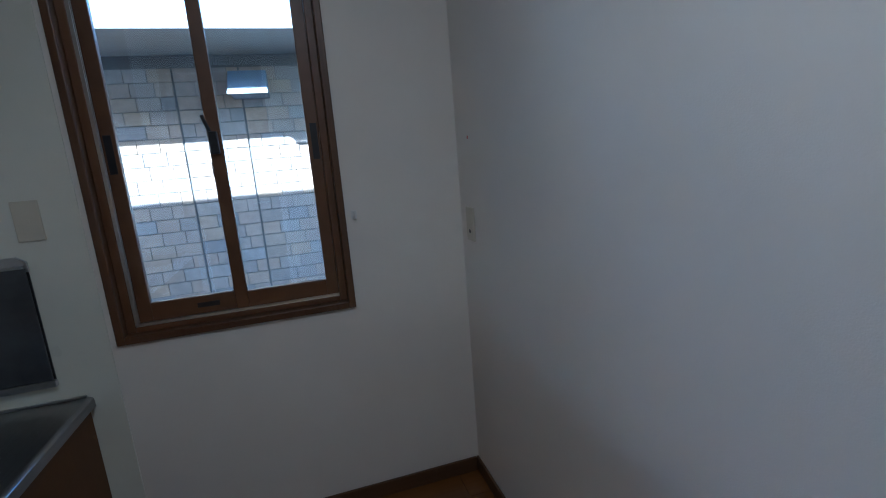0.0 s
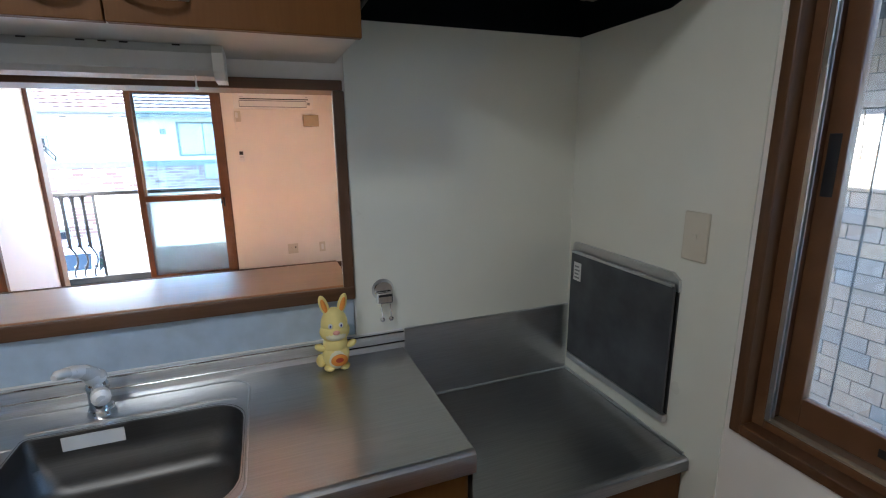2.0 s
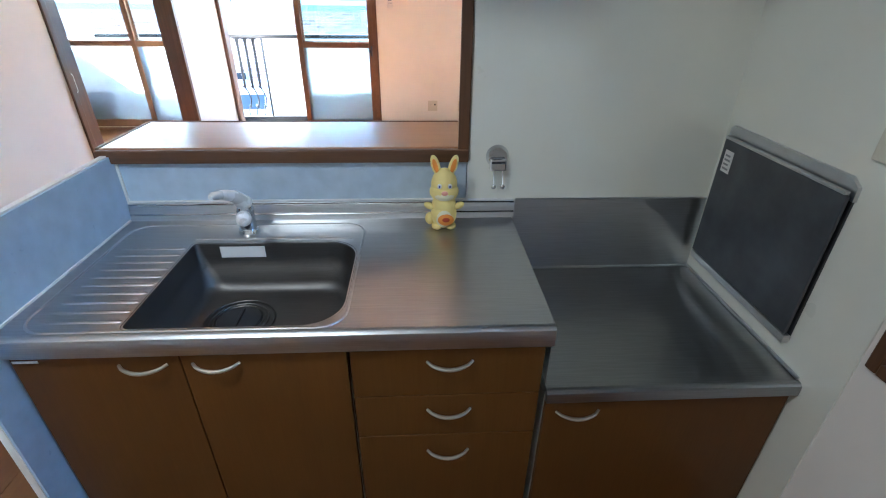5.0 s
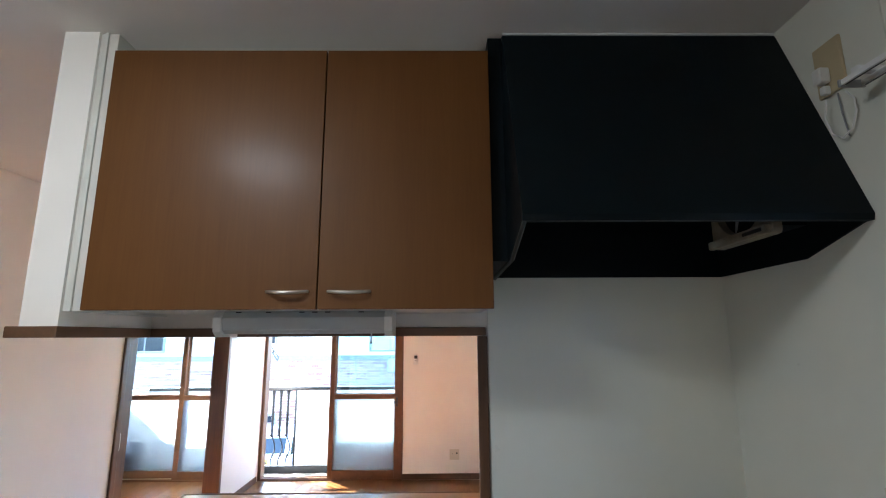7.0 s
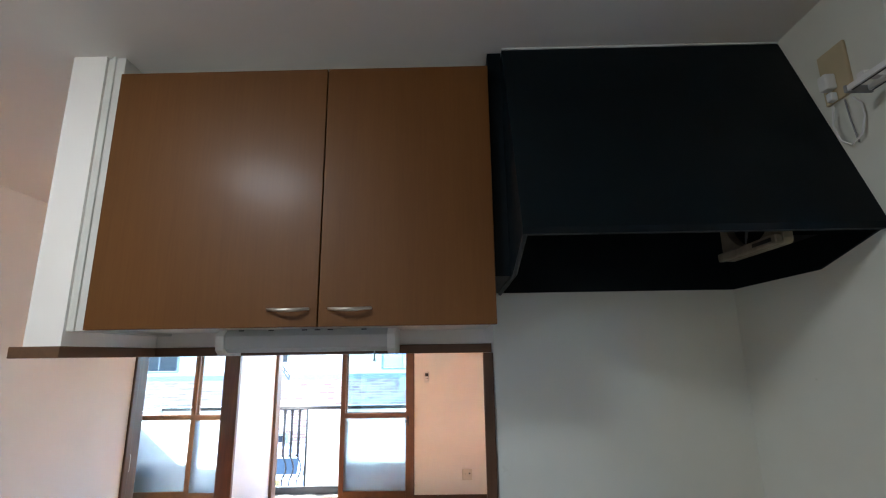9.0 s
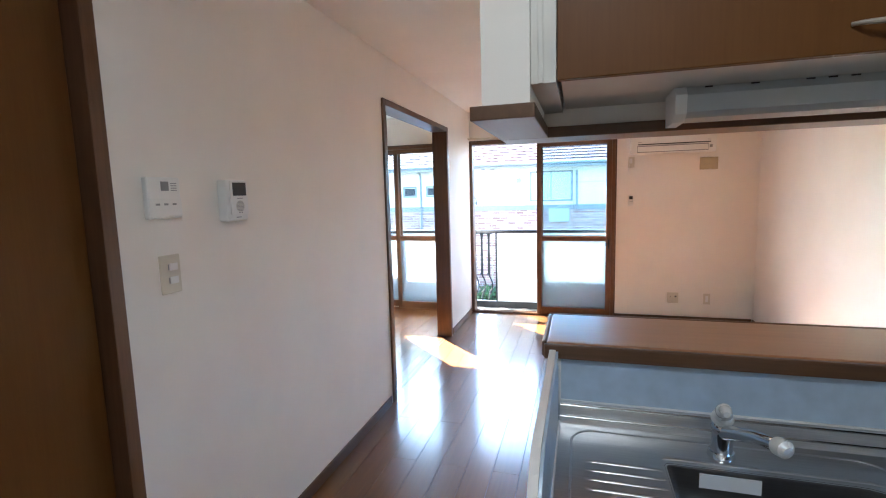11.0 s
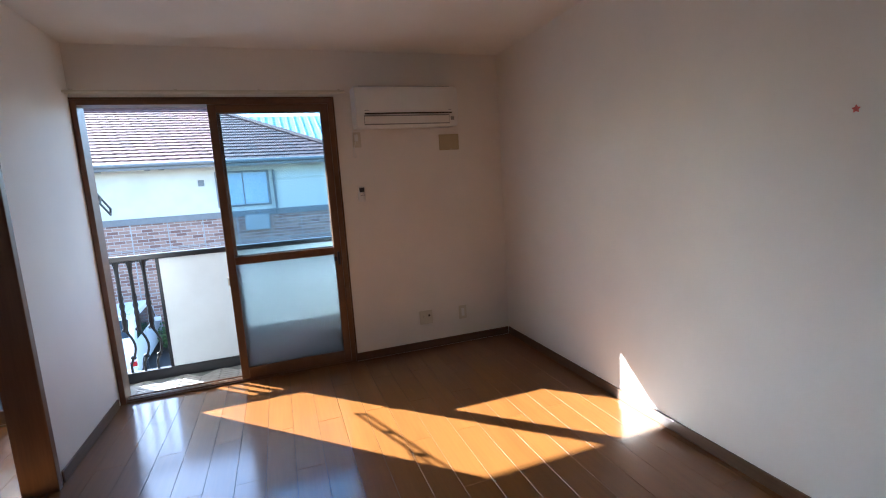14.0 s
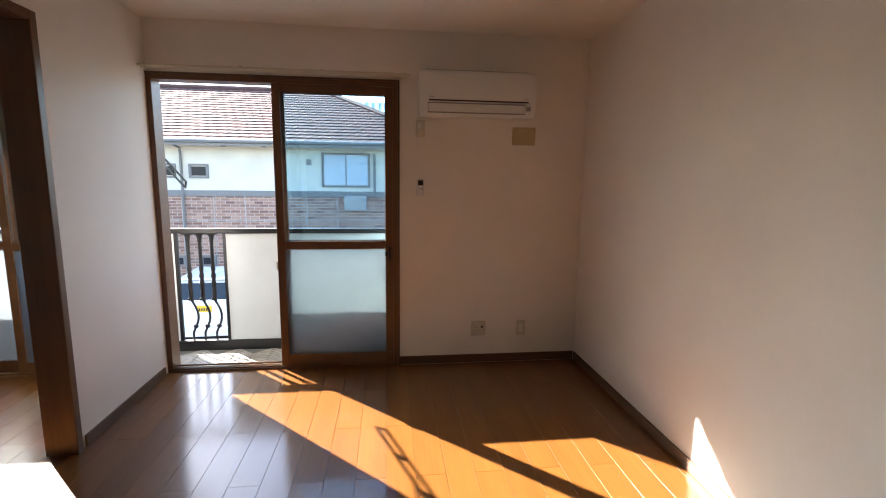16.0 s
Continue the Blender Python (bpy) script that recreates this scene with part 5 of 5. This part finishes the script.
# herringbone deck tiles
deck = thing("balcony_deck_mat", "grey herringbone-pattern vinyl deck tiles on the balcony", "deck mat", kind="structure")
slat_bm = B((-0.100, 0.100, -0.0140, 0.0140, -0.002, 0.002))
slat_me = mesh_of("deck_slat", slat_bm, plain("deck_slat_grey", (0.33, 0.31, 0.28), 0.7, var=0.12, scale=25))
for i in range(14):
    for j in range(17):
        x, y = -3.45 + 0.145 * i, YN + 0.15 + 0.058 * j * 0.80
        if y > BY - 0.06:
            continue
        s = new("deck_slat", slat_me)
        s.parent = deck
        s.matrix_basis = pose(x, y, BZ - 0.0015, 0, 0, 45 if i % 2 else -45)


def outdoor_unit(m, label):
    """Casing 0.74 wide and 0.27 deep, its fan side towards +y."""
    u = thing("outdoor_unit", label, "air conditioner")
    part("casing", B((0, 0.74, 0, 0.27, 0.04, 0.50), bev=0.012), M["cabwhite"], u)
    for x in (0.08, 0.60):
        part("foot", B((x, x + 0.06, -0.02, 0.29, 0, 0.0395)), M["dark"], u)
    part("fan_grille", cyl(bmesh.new(), (0.28, 0.2702, 0.26), (0.28, 0.278, 0.26), 0.19, 32), M["grey"], u, "round grey fan grille")
    for k in range(9):
        part("grille_slat", B((0.03, 0.69, -0.006, -0.0005, 0.10 + 0.04 * k, 0.114 + 0.04 * k)), M["grey"], u)
    for k in range(8):
        part("side_slat", B((-0.004, -0.0005, 0.05, 0.22, 0.12 + 0.04 * k, 0.132 + 0.04 * k)), M["grey"], u)
    u.matrix_basis = m
outdoor_unit(pose(-1.66, 4.42, BZ), "white outdoor air conditioner unit on the living room balcony")
outdoor_unit(pose(-4.27, 4.285, BZ, 0, 0, 90) @ Matrix.Diagonal((0.78, 1, 1, 1)), "white outdoor air conditioner unit against the balcony end wall")


# ---- street side ----
GZ0 = -2.9
setting("ground", [(-400, 400, -400, 400, GZ0 - 0.5, GZ0)], M["asphalt"], "grey asphalt yard and street", "ground")


def brick_material(name, cols, mortar, w, h):
    m, nt, b = mat(name, cols[0], 0.85)
    geo = nt.nodes.new("ShaderNodeNewGeometry")
    sp = nt.nodes.new("ShaderNodeSeparateXYZ")
    cb = nt.nodes.new("ShaderNodeCombineXYZ")
    ad = nt.nodes.new("ShaderNodeMath")
    nt.links.new(geo.outputs["Position"], sp.inputs[0])
    nt.links.new(sp.outputs["X"], ad.inputs[0])
    nt.links.new(sp.outputs["Y"], ad.inputs[1])
    nt.links.new(ad.outputs[0], cb.inputs[0])
    nt.links.new(sp.outputs["Z"], cb.inputs[1])
    br = nt.nodes.new("ShaderNodeTexBrick")
    br.inputs["Color1"].default_value, br.inputs["Color2"].default_value, br.inputs["Mortar"].default_value = (*cols[0], 1), (*cols[1], 1), (*mortar, 1)
    br.inputs["Scale"].default_value, br.inputs["Mortar Size"].default_value = 1.0, 0.008
    br.inputs["Brick Width"].default_value, br.inputs["Row Height"].default_value = w, h
    nt.links.new(cb.outputs[0], br.inputs["Vector"])
    nt.links.new(br.outputs["Color"], b.inputs["Base Color"])
    bump(nt, b, br.outputs["Fac"], -0.4, 0.01)
    return m
M["house_brick"] = brick_material("house_brick_wall", [(0.17, 0.085, 0.062), (0.36, 0.22, 0.16)], (0.40, 0.36, 0.32), 0.29, 0.095)

house = thing("house", "cream and brick two-storey house with a tiled hip roof", "house")
HX0, HX1, HY = -15.0, -0.15, 16.3
part("wall", B((HX0, HX1, HY, HY + 10.0, 0.90, 2.34)), M["stucco"], house, "cream stucco upper wall")
part("brick_wall", B((HX0, HX1, HY, HY + 10.0, GZ0, 0.715)), M["house_brick"], house, "brown brick lower wall")
part("band", B((HX0 - 0.04, HX1 + 0.04, HY - 0.04, HY + 10.0, 0.716, 0.899)), M["greyband"], house, "grey dividing band")
for x in np.arange(HX0 + 0.6, HX1, 0.95):
    part("joint", B((x, x + 0.025, HY - 0.006, HY - 0.0005, GZ0, 0.714)), M["concrete"], house)
for z in (-0.05, -1.35):
    part("joint", B((HX0, HX1, HY - 0.0075, HY - 0.0062, z, z + 0.025)), M["concrete"], house)
EX1, EY, EZ, SL = HX1 + 1.0, HY - 0.62, 2.40, 0.45
part("fascia", B((HX0 - 0.6, EX1, EY - 0.03, EY, EZ - 0.16, EZ + 0.01), (EX1, EX1 + 0.03, EY - 0.03, HY + 10.6, EZ - 0.16, EZ + 0.01)), M["greyband"], house, "dark grey eave board")
part("soffit", B((HX0 - 0.6, EX1 - 0.001, EY + 0.0005, HY + 10.5, EZ - 0.06, EZ - 0.05)), M["stucco"], house)
bm = bmesh.new()
tube(bm, [(HX0 - 0.6, EY - 0.07, EZ - 0.03), (EX1, EY - 0.07, EZ - 0.03)], 0.055, 8)
part("gutter", bm, M["greyband"], house, "dark grey rain gutter", True)
RIDGE, HK = 5.15, 0.92
bm = bmesh.new()
xa, xb = HX0 - 0.6, EX1
v = [bm.verts.new(p) for p in ((xa, EY, EZ - 0.02), (xb, EY, EZ - 0.02), (xb - RIDGE * HK, EY + RIDGE, EZ + SL * RIDGE - 0.02), (xa + RIDGE, EY + RIDGE, EZ + SL * RIDGE - 0.02), (xb, EY + 2 * RIDGE, EZ - 0.02), (xa, EY + 2 * RIDGE, EZ - 0.02))]
for q in ((0, 1, 2, 3), (1, 4, 2), (4, 5, 3, 2), (5, 0, 3)):
    bm.faces.new([v[k] for k in q])
roof = part("roof", bm, M["rooftile"], house, "dark brown-grey tiled hip roof")
# roof tiles, lower rows one by one, the rest joined
SA = math.atan(SL)
TW, TL = 0.30, 0.295


def tile_verts():
    prof = ((-0.150, 0.022), (-0.11, 0.032), (-0.06, 0.034), (0.02, 0.028), (0.10, 0.024), (0.145, 0.026))
    lo = [(x, 0.0, h + 0.016) for x, h in prof]
    hi = [(x, TL + 0.02, h - 0.012) for x, h in prof]
    un = [(x, 0.004, h - 0.062) for x, h in prof]
    vs = un + lo + hi
    n = len(prof)
    fs = [(i, i + 1, n + i + 1, n + i) for i in range(n - 1)] + [(n + i, n + i + 1, 2 * n + i + 1, 2 * n + i) for i in range(n - 1)]
    return vs, fs
TV, TF = tile_verts()
tile_me = bpy.data.meshes.new("roof_tile")
tile_me.from_pydata(TV, [], TF)
tile_me.materials.append(M["rooftile"])
rows = int(RIDGE / math.cos(SA) / TL)
count, jv, jf = 0, [], []
for r in range(rows):
    d = r * TL * math.cos(SA)
    x = xb - d * HK - 0.17 - (0.15 if r % 2 else 0.0)
    while x > xa + d + 0.15:
        m = pose(x, EY + d, EZ - 0.015 + d * SL, math.degrees(SA))
        if x > -9.3 and count < 290 and r < 13:
            ob = new("roof_tile", tile_me)
            ob.parent = roof
            ob.matrix_basis = m
            count += 1
        else:
            k = len(jv)
            jv += [tuple(m @ Vector(p)) for p in TV]
            jf += [tuple(i + k for i in f) for f in TF]
        x -= TW
jm = bpy.data.meshes.new("roof_tiles_rest")
jm.from_pydata(jv, [], jf)
jm.materials.append(M["rooftile"])
ob = new("roof_tiles_rest", jm)
ob.parent = roof
ob["kind"] = "stuff"
bm = bmesh.new()
tube(bm, [(xb, EY, EZ + 0.04), (xb - RIDGE * HK, EY + RIDGE, EZ + SL * RIDGE + 0.05)], 0.085, 8)
tube(bm, [(xb - RIDGE * HK, EY + RIDGE, EZ + SL * RIDGE + 0.05), (xa + RIDGE, EY + RIDGE, EZ + SL * RIDGE + 0.05)], 0.095, 8)
part("ridge_cap", bm, M["rooftile"], house, "", True)


def house_window(x0, x1, z0, z1, sashes=2, blind=None):
    w = part("window", B((x0, x1, HY - 0.05, HY - 0.0005, z0, z0 + 0.06), (x0, x1, HY - 0.05, HY - 0.0005, z1 - 0.06, z1), (x0, x0 + 0.06, HY - 0.05, HY - 0.0005, z0 + 0.0605, z1 - 0.0605), (x1 - 0.06, x1, HY - 0.05, HY - 0.0005, z0 + 0.0605, z1 - 0.0605)), M["greyband"], house, "grey-framed window")
    step = (x1 - x0 - 0.12) / sashes
    for k in range(sashes):
        a = x0 + 0.06 + step * k
        part("pane", B((a + 0.02, a + step - 0.02, HY - 0.022, HY - 0.002, z0 + 0.08, z1 - 0.08)), blind or M["house_pane"], w)
        for b in (a, a + step - 0.0195):
            part("sash_stile", B((b, b + 0.0195, HY - 0.03, HY - 0.001, z0 + 0.061, z1 - 0.061)), M["greyband"], w)
M["house_pane"] = plain("house_window_glass", (0.016, 0.020, 0.026), 0.12, 0.0, var=0.1, spec=0.2)
M["house_curtain"] = plain("house_window_curtain", (0.36, 0.42, 0.48), 0.25, 0.0, var=0.06)
house_window(-3.45, -1.92, 1.03, 2.12, 2, M["house_curtain"])
house_window(-7.46, -6.88, 1.27, 1.71, 1)
house_window(-8.42, -7.84, 1.27, 1.71, 1)
house_window(-12.5, -11.0, 1.0, 2.1, 2)
house_window(-7.28, -6.80, -1.52, -1.15, 1)
house_window(-8.20, -7.72, -1.52, -1.15, 1)
part("vent_cap", B((-3.92, -3.76, HY - 0.06, HY - 0.0005, 1.72, 1.90), bev=0.01), M["greyband"], house, "small grey vent cap")
for x in (-1.78, -7.66):
    bm = bmesh.new()
    tube(bm, [(x, EY - 0.04, EZ - 0.10), (x, HY - 0.12, EZ - 0.22), (x, HY - 0.07, EZ - 0.32), (x, HY - 0.07, GZ0)] if x < -3 else [(x, HY - 0.07, 2.1), (x, HY - 0.07, 0.75)], 0.038, 8)
    part("downpipe", bm, M["greyband"], house, "grey rain pipe", True)
part("meter_box", B((-2.75, -2.05, HY - 0.12, HY - 0.0405, 0.28, 0.76), bev=0.01), M["concrete"], house, "pale wall box")
for x in (-6.4, -5.2, -4.85):
    part("light_fitting", B((x, x + 0.14, HY - 0.35, HY - 0.22, 2.23, 2.3395), bev=0.02), M["greyband"], house)

# farther house
far = thing("far_house", "pale grey house farther down the street", "house")
part("wall", B((1.0, 6.5, 24.0, 31.0, GZ0, 2.2)), M["stucco"], far)
bm = prism(bmesh.new(), [(0.5, 2.2), (7.0, 2.2), (3.75, 3.9)], 1, 23.5, 31.5)
part("roof", bm, M["greyband"], far, "grey gable roof")
for x, z in ((1.25, 0.6), (1.25, -1.8), (3.0, 0.6)):
    w = part("window", B((x, x + 0.9, 23.94, 23.999, z, z + 1.1)), M["greyband"], far)
    part("pane", B((x + 0.06, x + 0.84, 23.925, 23.9395, z + 0.06, z + 1.04)), M["house_curtain"], w)
part("balcony", B((1.0, 2.6, 23.0, 23.9995, -0.3, 0.5)), M["parapet"], far, "pale balcony")


# large pale roof behind the tiled one
blue_far = plain("pale_blue_metal_roof", (0.30, 0.40, 0.47), 0.5, var=0.05, scale=0.6)
hall = thing("far_hall", "large pale blue metal-roofed hall behind the houses", "building")
part("wall", B((-6.0, 9.0, 33.0, 43.0, GZ0, 4.6)), M["stucco"], hall)
part("roof", prism(bmesh.new(), [(32.6, 4.55), (32.6, 4.68), (38.0, 7.0), (43.4, 4.68), (43.4, 4.55)], 0, -6.2, 9.2), blue_far, hall, "pale blue ribbed metal roof")
for k in range(30):
    x = -6.0 + 0.5 * k
    part("roof_seam", prism(bmesh.new(), [(32.6, 4.69), (32.6, 4.75), (38.0, 7.07), (38.0, 7.01)], 0, x, x + 0.05), blue_far, hall)

# shrubs along the brick wall
def shrub(x, y, h, r, seed, name="shrub", label="dense green clipped shrub against the brick wall", group="shrubs by the wall"):
    rng = random.Random(seed)
    s = thing(name, label, name.split("_")[-1], group)
    bm = bmesh.new()
    for k in range(4):
        a = rng.uniform(0, 6.28)
        tube(bm, [(x, y, GZ0), (x + 0.2 * r * math.cos(a), y + 0.2 * r * math.sin(a), GZ0 + h * 0.4), (x + 0.6 * r * math.cos(a), y + 0.6 * r * math.sin(a), GZ0 + h * 0.75)], [0.02, 0.014, 0.006], 6)
    part("stems", bm, M["trim"], s)
    vs, fs = [], []
    for k in range(1100):
        a, b, rr = rng.uniform(0, 6.283), rng.uniform(-1, 1), rng.random() ** 0.4
        k2 = math.sqrt(1 - b * b)
        c = Vector((x + r * rr * k2 * math.cos(a), y + r * rr * k2 * math.sin(a), GZ0 + h * 0.55 + h * 0.48 * rr * b))
        d = Vector((rng.uniform(-1, 1), rng.uniform(-1, 1), rng.uniform(-0.4, 1))).normalized()
        e = d.orthogonal().normalized()
        g = rng.uniform(0.035, 0.06)
        n = len(vs)
        vs += [c - d * g, c + e * g * 0.5, c + d * g, c - e * g * 0.5]
        fs += [(n, n + 1, n + 2, n + 3)]
    me = bpy.data.meshes.new("leaves")
    me.from_pydata([tuple(p) for p in vs], [], fs)
    me.materials.append(M["leaf"])
    ob = new("leaves", me)
    ob.parent = s
    ob["kind"] = "stuff"
M["leaf"] = piece_mat("shrub_leaf", [(0.05, 0.11, 0.025), (0.08, 0.16, 0.04), (0.04, 0.085, 0.03)], 0.5, 0.1, 30)
for k, x in enumerate((-4.85, -4.25, -3.6, -3.0, -2.3, -1.4)):
    shrub(x, 15.3, 0.95 + 0.2 * (k % 3), 0.5, 20 + k)
shrub(0.50, 19.5, 4.5, 0.42, 41, "garden_tree", "slender dark green garden tree beside the house corner", "")


def car(m):
    c = thing("parked_car", "white small car with a dark windscreen parked by the wall", "car")
    white = plain("car_paint", (0.72, 0.74, 0.76), 0.25, var=0.02)
    dark = plain("car_glass", (0.015, 0.02, 0.025), 0.08)
    prof = [(0.02, 0.32), (0.0, 0.60), (0.02, 1.12), (0.06, 1.18), (0.26, 1.60), (0.42, 1.68), (1.9, 1.70), (2.25, 1.60), (2.72, 1.08), (3.28, 0.92), (3.40, 0.74), (3.40, 0.35)]
    bm = prism(bmesh.new(), prof, 0, -0.72, 0.72)
    bmesh.ops.bevel(bm, geom=[e for e in bm.edges], offset=0.04, segments=3, affect="EDGES", profile=0.5)
    part("body", bm, white, c, "", True)
    part("rear_window", prism(bmesh.new(), [(0.090, 1.19), (0.270, 1.57), (0.245, 1.585), (0.060, 1.20)], 0, -0.60, 0.60), dark, c, "dark rear window")
    part("windscreen", prism(bmesh.new(), [(2.28, 1.56), (2.66, 1.12), (2.70, 1.135), (2.32, 1.585)], 0, -0.60, 0.60), dark, c)
    red = plain("tail_light_red", (0.35, 0.02, 0.02), 0.2)
    for s in (-1, 1):
        part("side_window", prism(bmesh.new(), [(0.26, 1.10), (0.46, 1.56), (2.14, 1.57), (2.56, 1.10)], 0, s * 0.712, s * 0.728), dark, c)
        part("tail_light", B((s * 0.63 - 0.07, s * 0.63 + 0.07, -0.012, 0.09, 0.52, 0.64), bev=0.015), red, c, "red tail light")
        part("mirror", B((s * 0.80 - 0.08, s * 0.80 + 0.08, 2.35, 2.45, 0.98, 1.10), bev=0.02), white, c)
        for y in (0.60, 2.78):
            w = part("wheel", cyl(bmesh.new(), (s * 0.56, y, 0.28), (s * 0.745, y, 0.28), 0.28, 24), M["dark"], c, "black tyre", True)
            part("rim", cyl(bmesh.new(), (s * 0.70, y, 0.28), (s * 0.758, y, 0.28), 0.17, 20, 0.15), M["chrome"], w, "silver wheel rim", True)
            for k in range(8):
                a = k * math.pi / 4
                part("rim_hole", cyl(bmesh.new(), (s * 0.750, y + 0.11 * math.cos(a), 0.28 + 0.11 * math.sin(a)), (s * 0.7595, y + 0.11 * math.cos(a), 0.28 + 0.11 * math.sin(a)), 0.026, 8), M["dark"], w)
        part("headlight", B((s * 0.56 - 0.13, s * 0.56 + 0.13, 3.26, 3.395, 0.70, 0.86), bev=0.03), M["chrome"], c, "clear headlight")
    part("door_seam", B((0.7195, 0.7225, 1.18, 1.19, 0.36, 1.08)), M["dark"], c)
    part("spoiler", B((-0.62, 0.62, 0.20, 0.46, 1.66, 1.705), bev=0.015), white, c, "white roof spoiler")
    part("bumper", B((-0.71, 0.71, -0.07, 0.08, 0.28, 0.50), bev=0.03), white, c)
    pl = part("number_plate", B((-0.17, 0.17, -0.020, -0.0005, 0.90, 1.065), bev=0.003), plain("plate_yellow", (0.75, 0.48, 0.03), 0.5), c, "yellow number plate")
    for k in range(5):
        part("plate_mark", B((-0.13 + 0.055 * k, -0.095 + 0.055 * k, -0.0225, -0.0203, 0.935, 1.005)), M["dark"], pl)
    part("wiper", B((-0.30, 0.05, 0.055, 0.080, 1.195, 1.215)), M["dark"], c)
    for k in range(6):
        part("roof_rib", B((-0.50 + 0.2 * k - 0.01, -0.50 + 0.2 * k + 0.01, 0.55, 1.85, 1.690, 1.712)), white, c)
    c.matrix_basis = m
car(pose(-5.90, 12.7, GZ0, 0, 0, 3))

# neighbour's wall beyond the kitchen window
nb = thing("neighbour_house", "house with pale brick-pattern siding close outside the kitchen", "house")
NX = 3.0
part("wall", B((NX + 0.0035, NX + 6, -9, 9, GZ0, 2.30)), M["mortar"], nb)
part("soffit", B((2.17, NX + 6, -9, 9, 2.302, 2.35)), M["greyband"], nb, "grey eave soffit")
part("fascia", B((2.14, 2.169, -9, 9, 2.29, 2.40)), M["greyband"], nb)
nw = part("window", B((NX - 0.05, NX + 0.011, -2.25, -1.45, 0.52, 1.60), bev=0.01), plain("blue_grey_frame", (0.07, 0.09, 0.12), 0.5), nb, "blue-grey window frame")
part("pane", B((NX - 0.06, NX - 0.0505, -2.17, -1.53, 0.60, 1.52)), M["house_curtain"], nw)
part("vent_hood", prism(bmesh.new(), [(NX + 0.011, 1.925), (NX - 0.47, 1.925), (NX - 0.47, 1.935), (NX - 0.25, 2.12), (NX + 0.011, 2.12)], 1, -1.12, -0.822), plain("grey_vent_hood", (0.10, 0.115, 0.14), 0.6), nb, "grey metal vent hood")
part("vent_lip", B((NX - 0.50, NX - 0.4705, -1.122, -0.820, 1.903, 1.9245), bev=0.003), M["white"], nb, "bright white hood lip")


# ---- floorboards ----
def floorboards(owner, x0, x1, y0, y1, width, length, skip):
    """Separate boards with fine gaps, staggered from row to row."""
    rng = random.Random(5)
    cache = {}
    i, x = 0, x0
    while x < x1 - 0.002:
        w = min(width, x1 - x)
        y = 3.27 - 6 * length - (0.0 if i % 2 else 0.45)
        while y < y1:
            a, b = max(y, y0), min(y + length, y1)
            y += length
            if b - a < 0.005 or skip(x + w / 2, (a + b) / 2):
                continue
            key = (round(w, 3), round(b - a, 3))
            if key not in cache:
                bm = B((-key[0] / 2 + 0.0008, key[0] / 2 - 0.0008, -key[1] / 2 + 0.0006, key[1] / 2 - 0.0006, -0.0115, 0.0))
                es = [e for e in bm.edges if all(v.co.z > -0.001 for v in e.verts)]
                bmesh.ops.bevel(bm, geom=es, offset=0.0004, segments=1, affect="EDGES")
                cache[key] = mesh_of("floorboard", bm, M["floor"])
            ob = new("floorboard", cache[key])
            ob.location = (x + w / 2, (a + b) / 2, 0.0)
            ob.parent = owner
        x += w
        i += 1
FLOOR_L = thing("floor_living", "glossy reddish-brown wooden floorboards", "floor", kind="structure")
floorboards(FLOOR_L, XL - 0.021, XR, YB, YN - 0.0125, 0.139, 0.909, lambda x, y: x > PX0 and -0.45 < y < 0.02)
FLOOR_B = thing("floor_bedroom", "glossy reddish-brown wooden floorboards in the next room", "floor", kind="structure")
floorboards(FLOOR_B, -5.68, XL - 0.0215, 0.62, YN - 0.0125, 0.139, 0.909, lambda x, y: False)


# ---- siding bricks outside the kitchen window ----
rng = random.Random(11)
brick_cache = {}
n_brick, jv, jf = 0, [], []
for r in range(-20, 18):
    z = 0.30 + 0.115 * r
    for p in range(-12, 12):
        y0 = 0.167 + 0.527 * p
        c1, c2 = ((0.22, 0.58), (0.36, 0.70), (0.42, 0.80), (0.28, 0.64), (0.18, 0.52))[(r * 3 + p * 2) % 5]
        for a, b in ((0.0, c1), (c1, c2), (c2, 1.0)):
            w = 0.517 * (b - a) - 0.005
            yc = y0 + 0.006 + 0.515 * (a + b) / 2
            if z < GZ0 + 0.1 or z > 2.24 or (-2.25 < yc + w / 2 and yc - w / 2 < -1.45 and 0.42 < z < 1.66):
                continue
            near = 0.2 < z and -3.0 < yc < 1.1 and n_brick < 300
            d = 0.001 * rng.randint(0, 4)
            if near:
                key = round(w, 3)
                if key not in brick_cache:
                    bm = B((-0.003, 0.016, -w / 2, w / 2, -0.0550, 0.0550))
                    bmesh.ops.bevel(bm, geom=[e for e in bm.edges if all(v.co.x < 0 for v in e.verts)], offset=0.0025, segments=1, affect="EDGES")
                    brick_cache[key] = mesh_of("brick", bm, M["siding"])
                ob = new("brick", brick_cache[key])
                ob.location = (NX - d, yc, z)
                ob.parent = nb
                n_brick += 1
            else:
                k = len(jv)
                x0, x1 = NX - 0.003 - d, NX + 0.0100
                jv += [(x, yc + s * w / 2, z + u * 0.0550) for x in (x0, x1) for s, u in ((-1, -1), (1, -1), (1, 1), (-1, 1))]
                jf += [tuple(i + k for i in f) for f in ((3, 2, 1, 0), (0, 1, 5, 4), (1, 2, 6, 5), (2, 3, 7, 6), (3, 0, 4, 7))]
me = bpy.data.meshes.new("bricks_rest")
me.from_pydata(jv, [], jf)
me.materials.append(M["siding"])
ob = new("bricks_rest", me)
ob.parent = nb
ob["kind"] = "stuff"
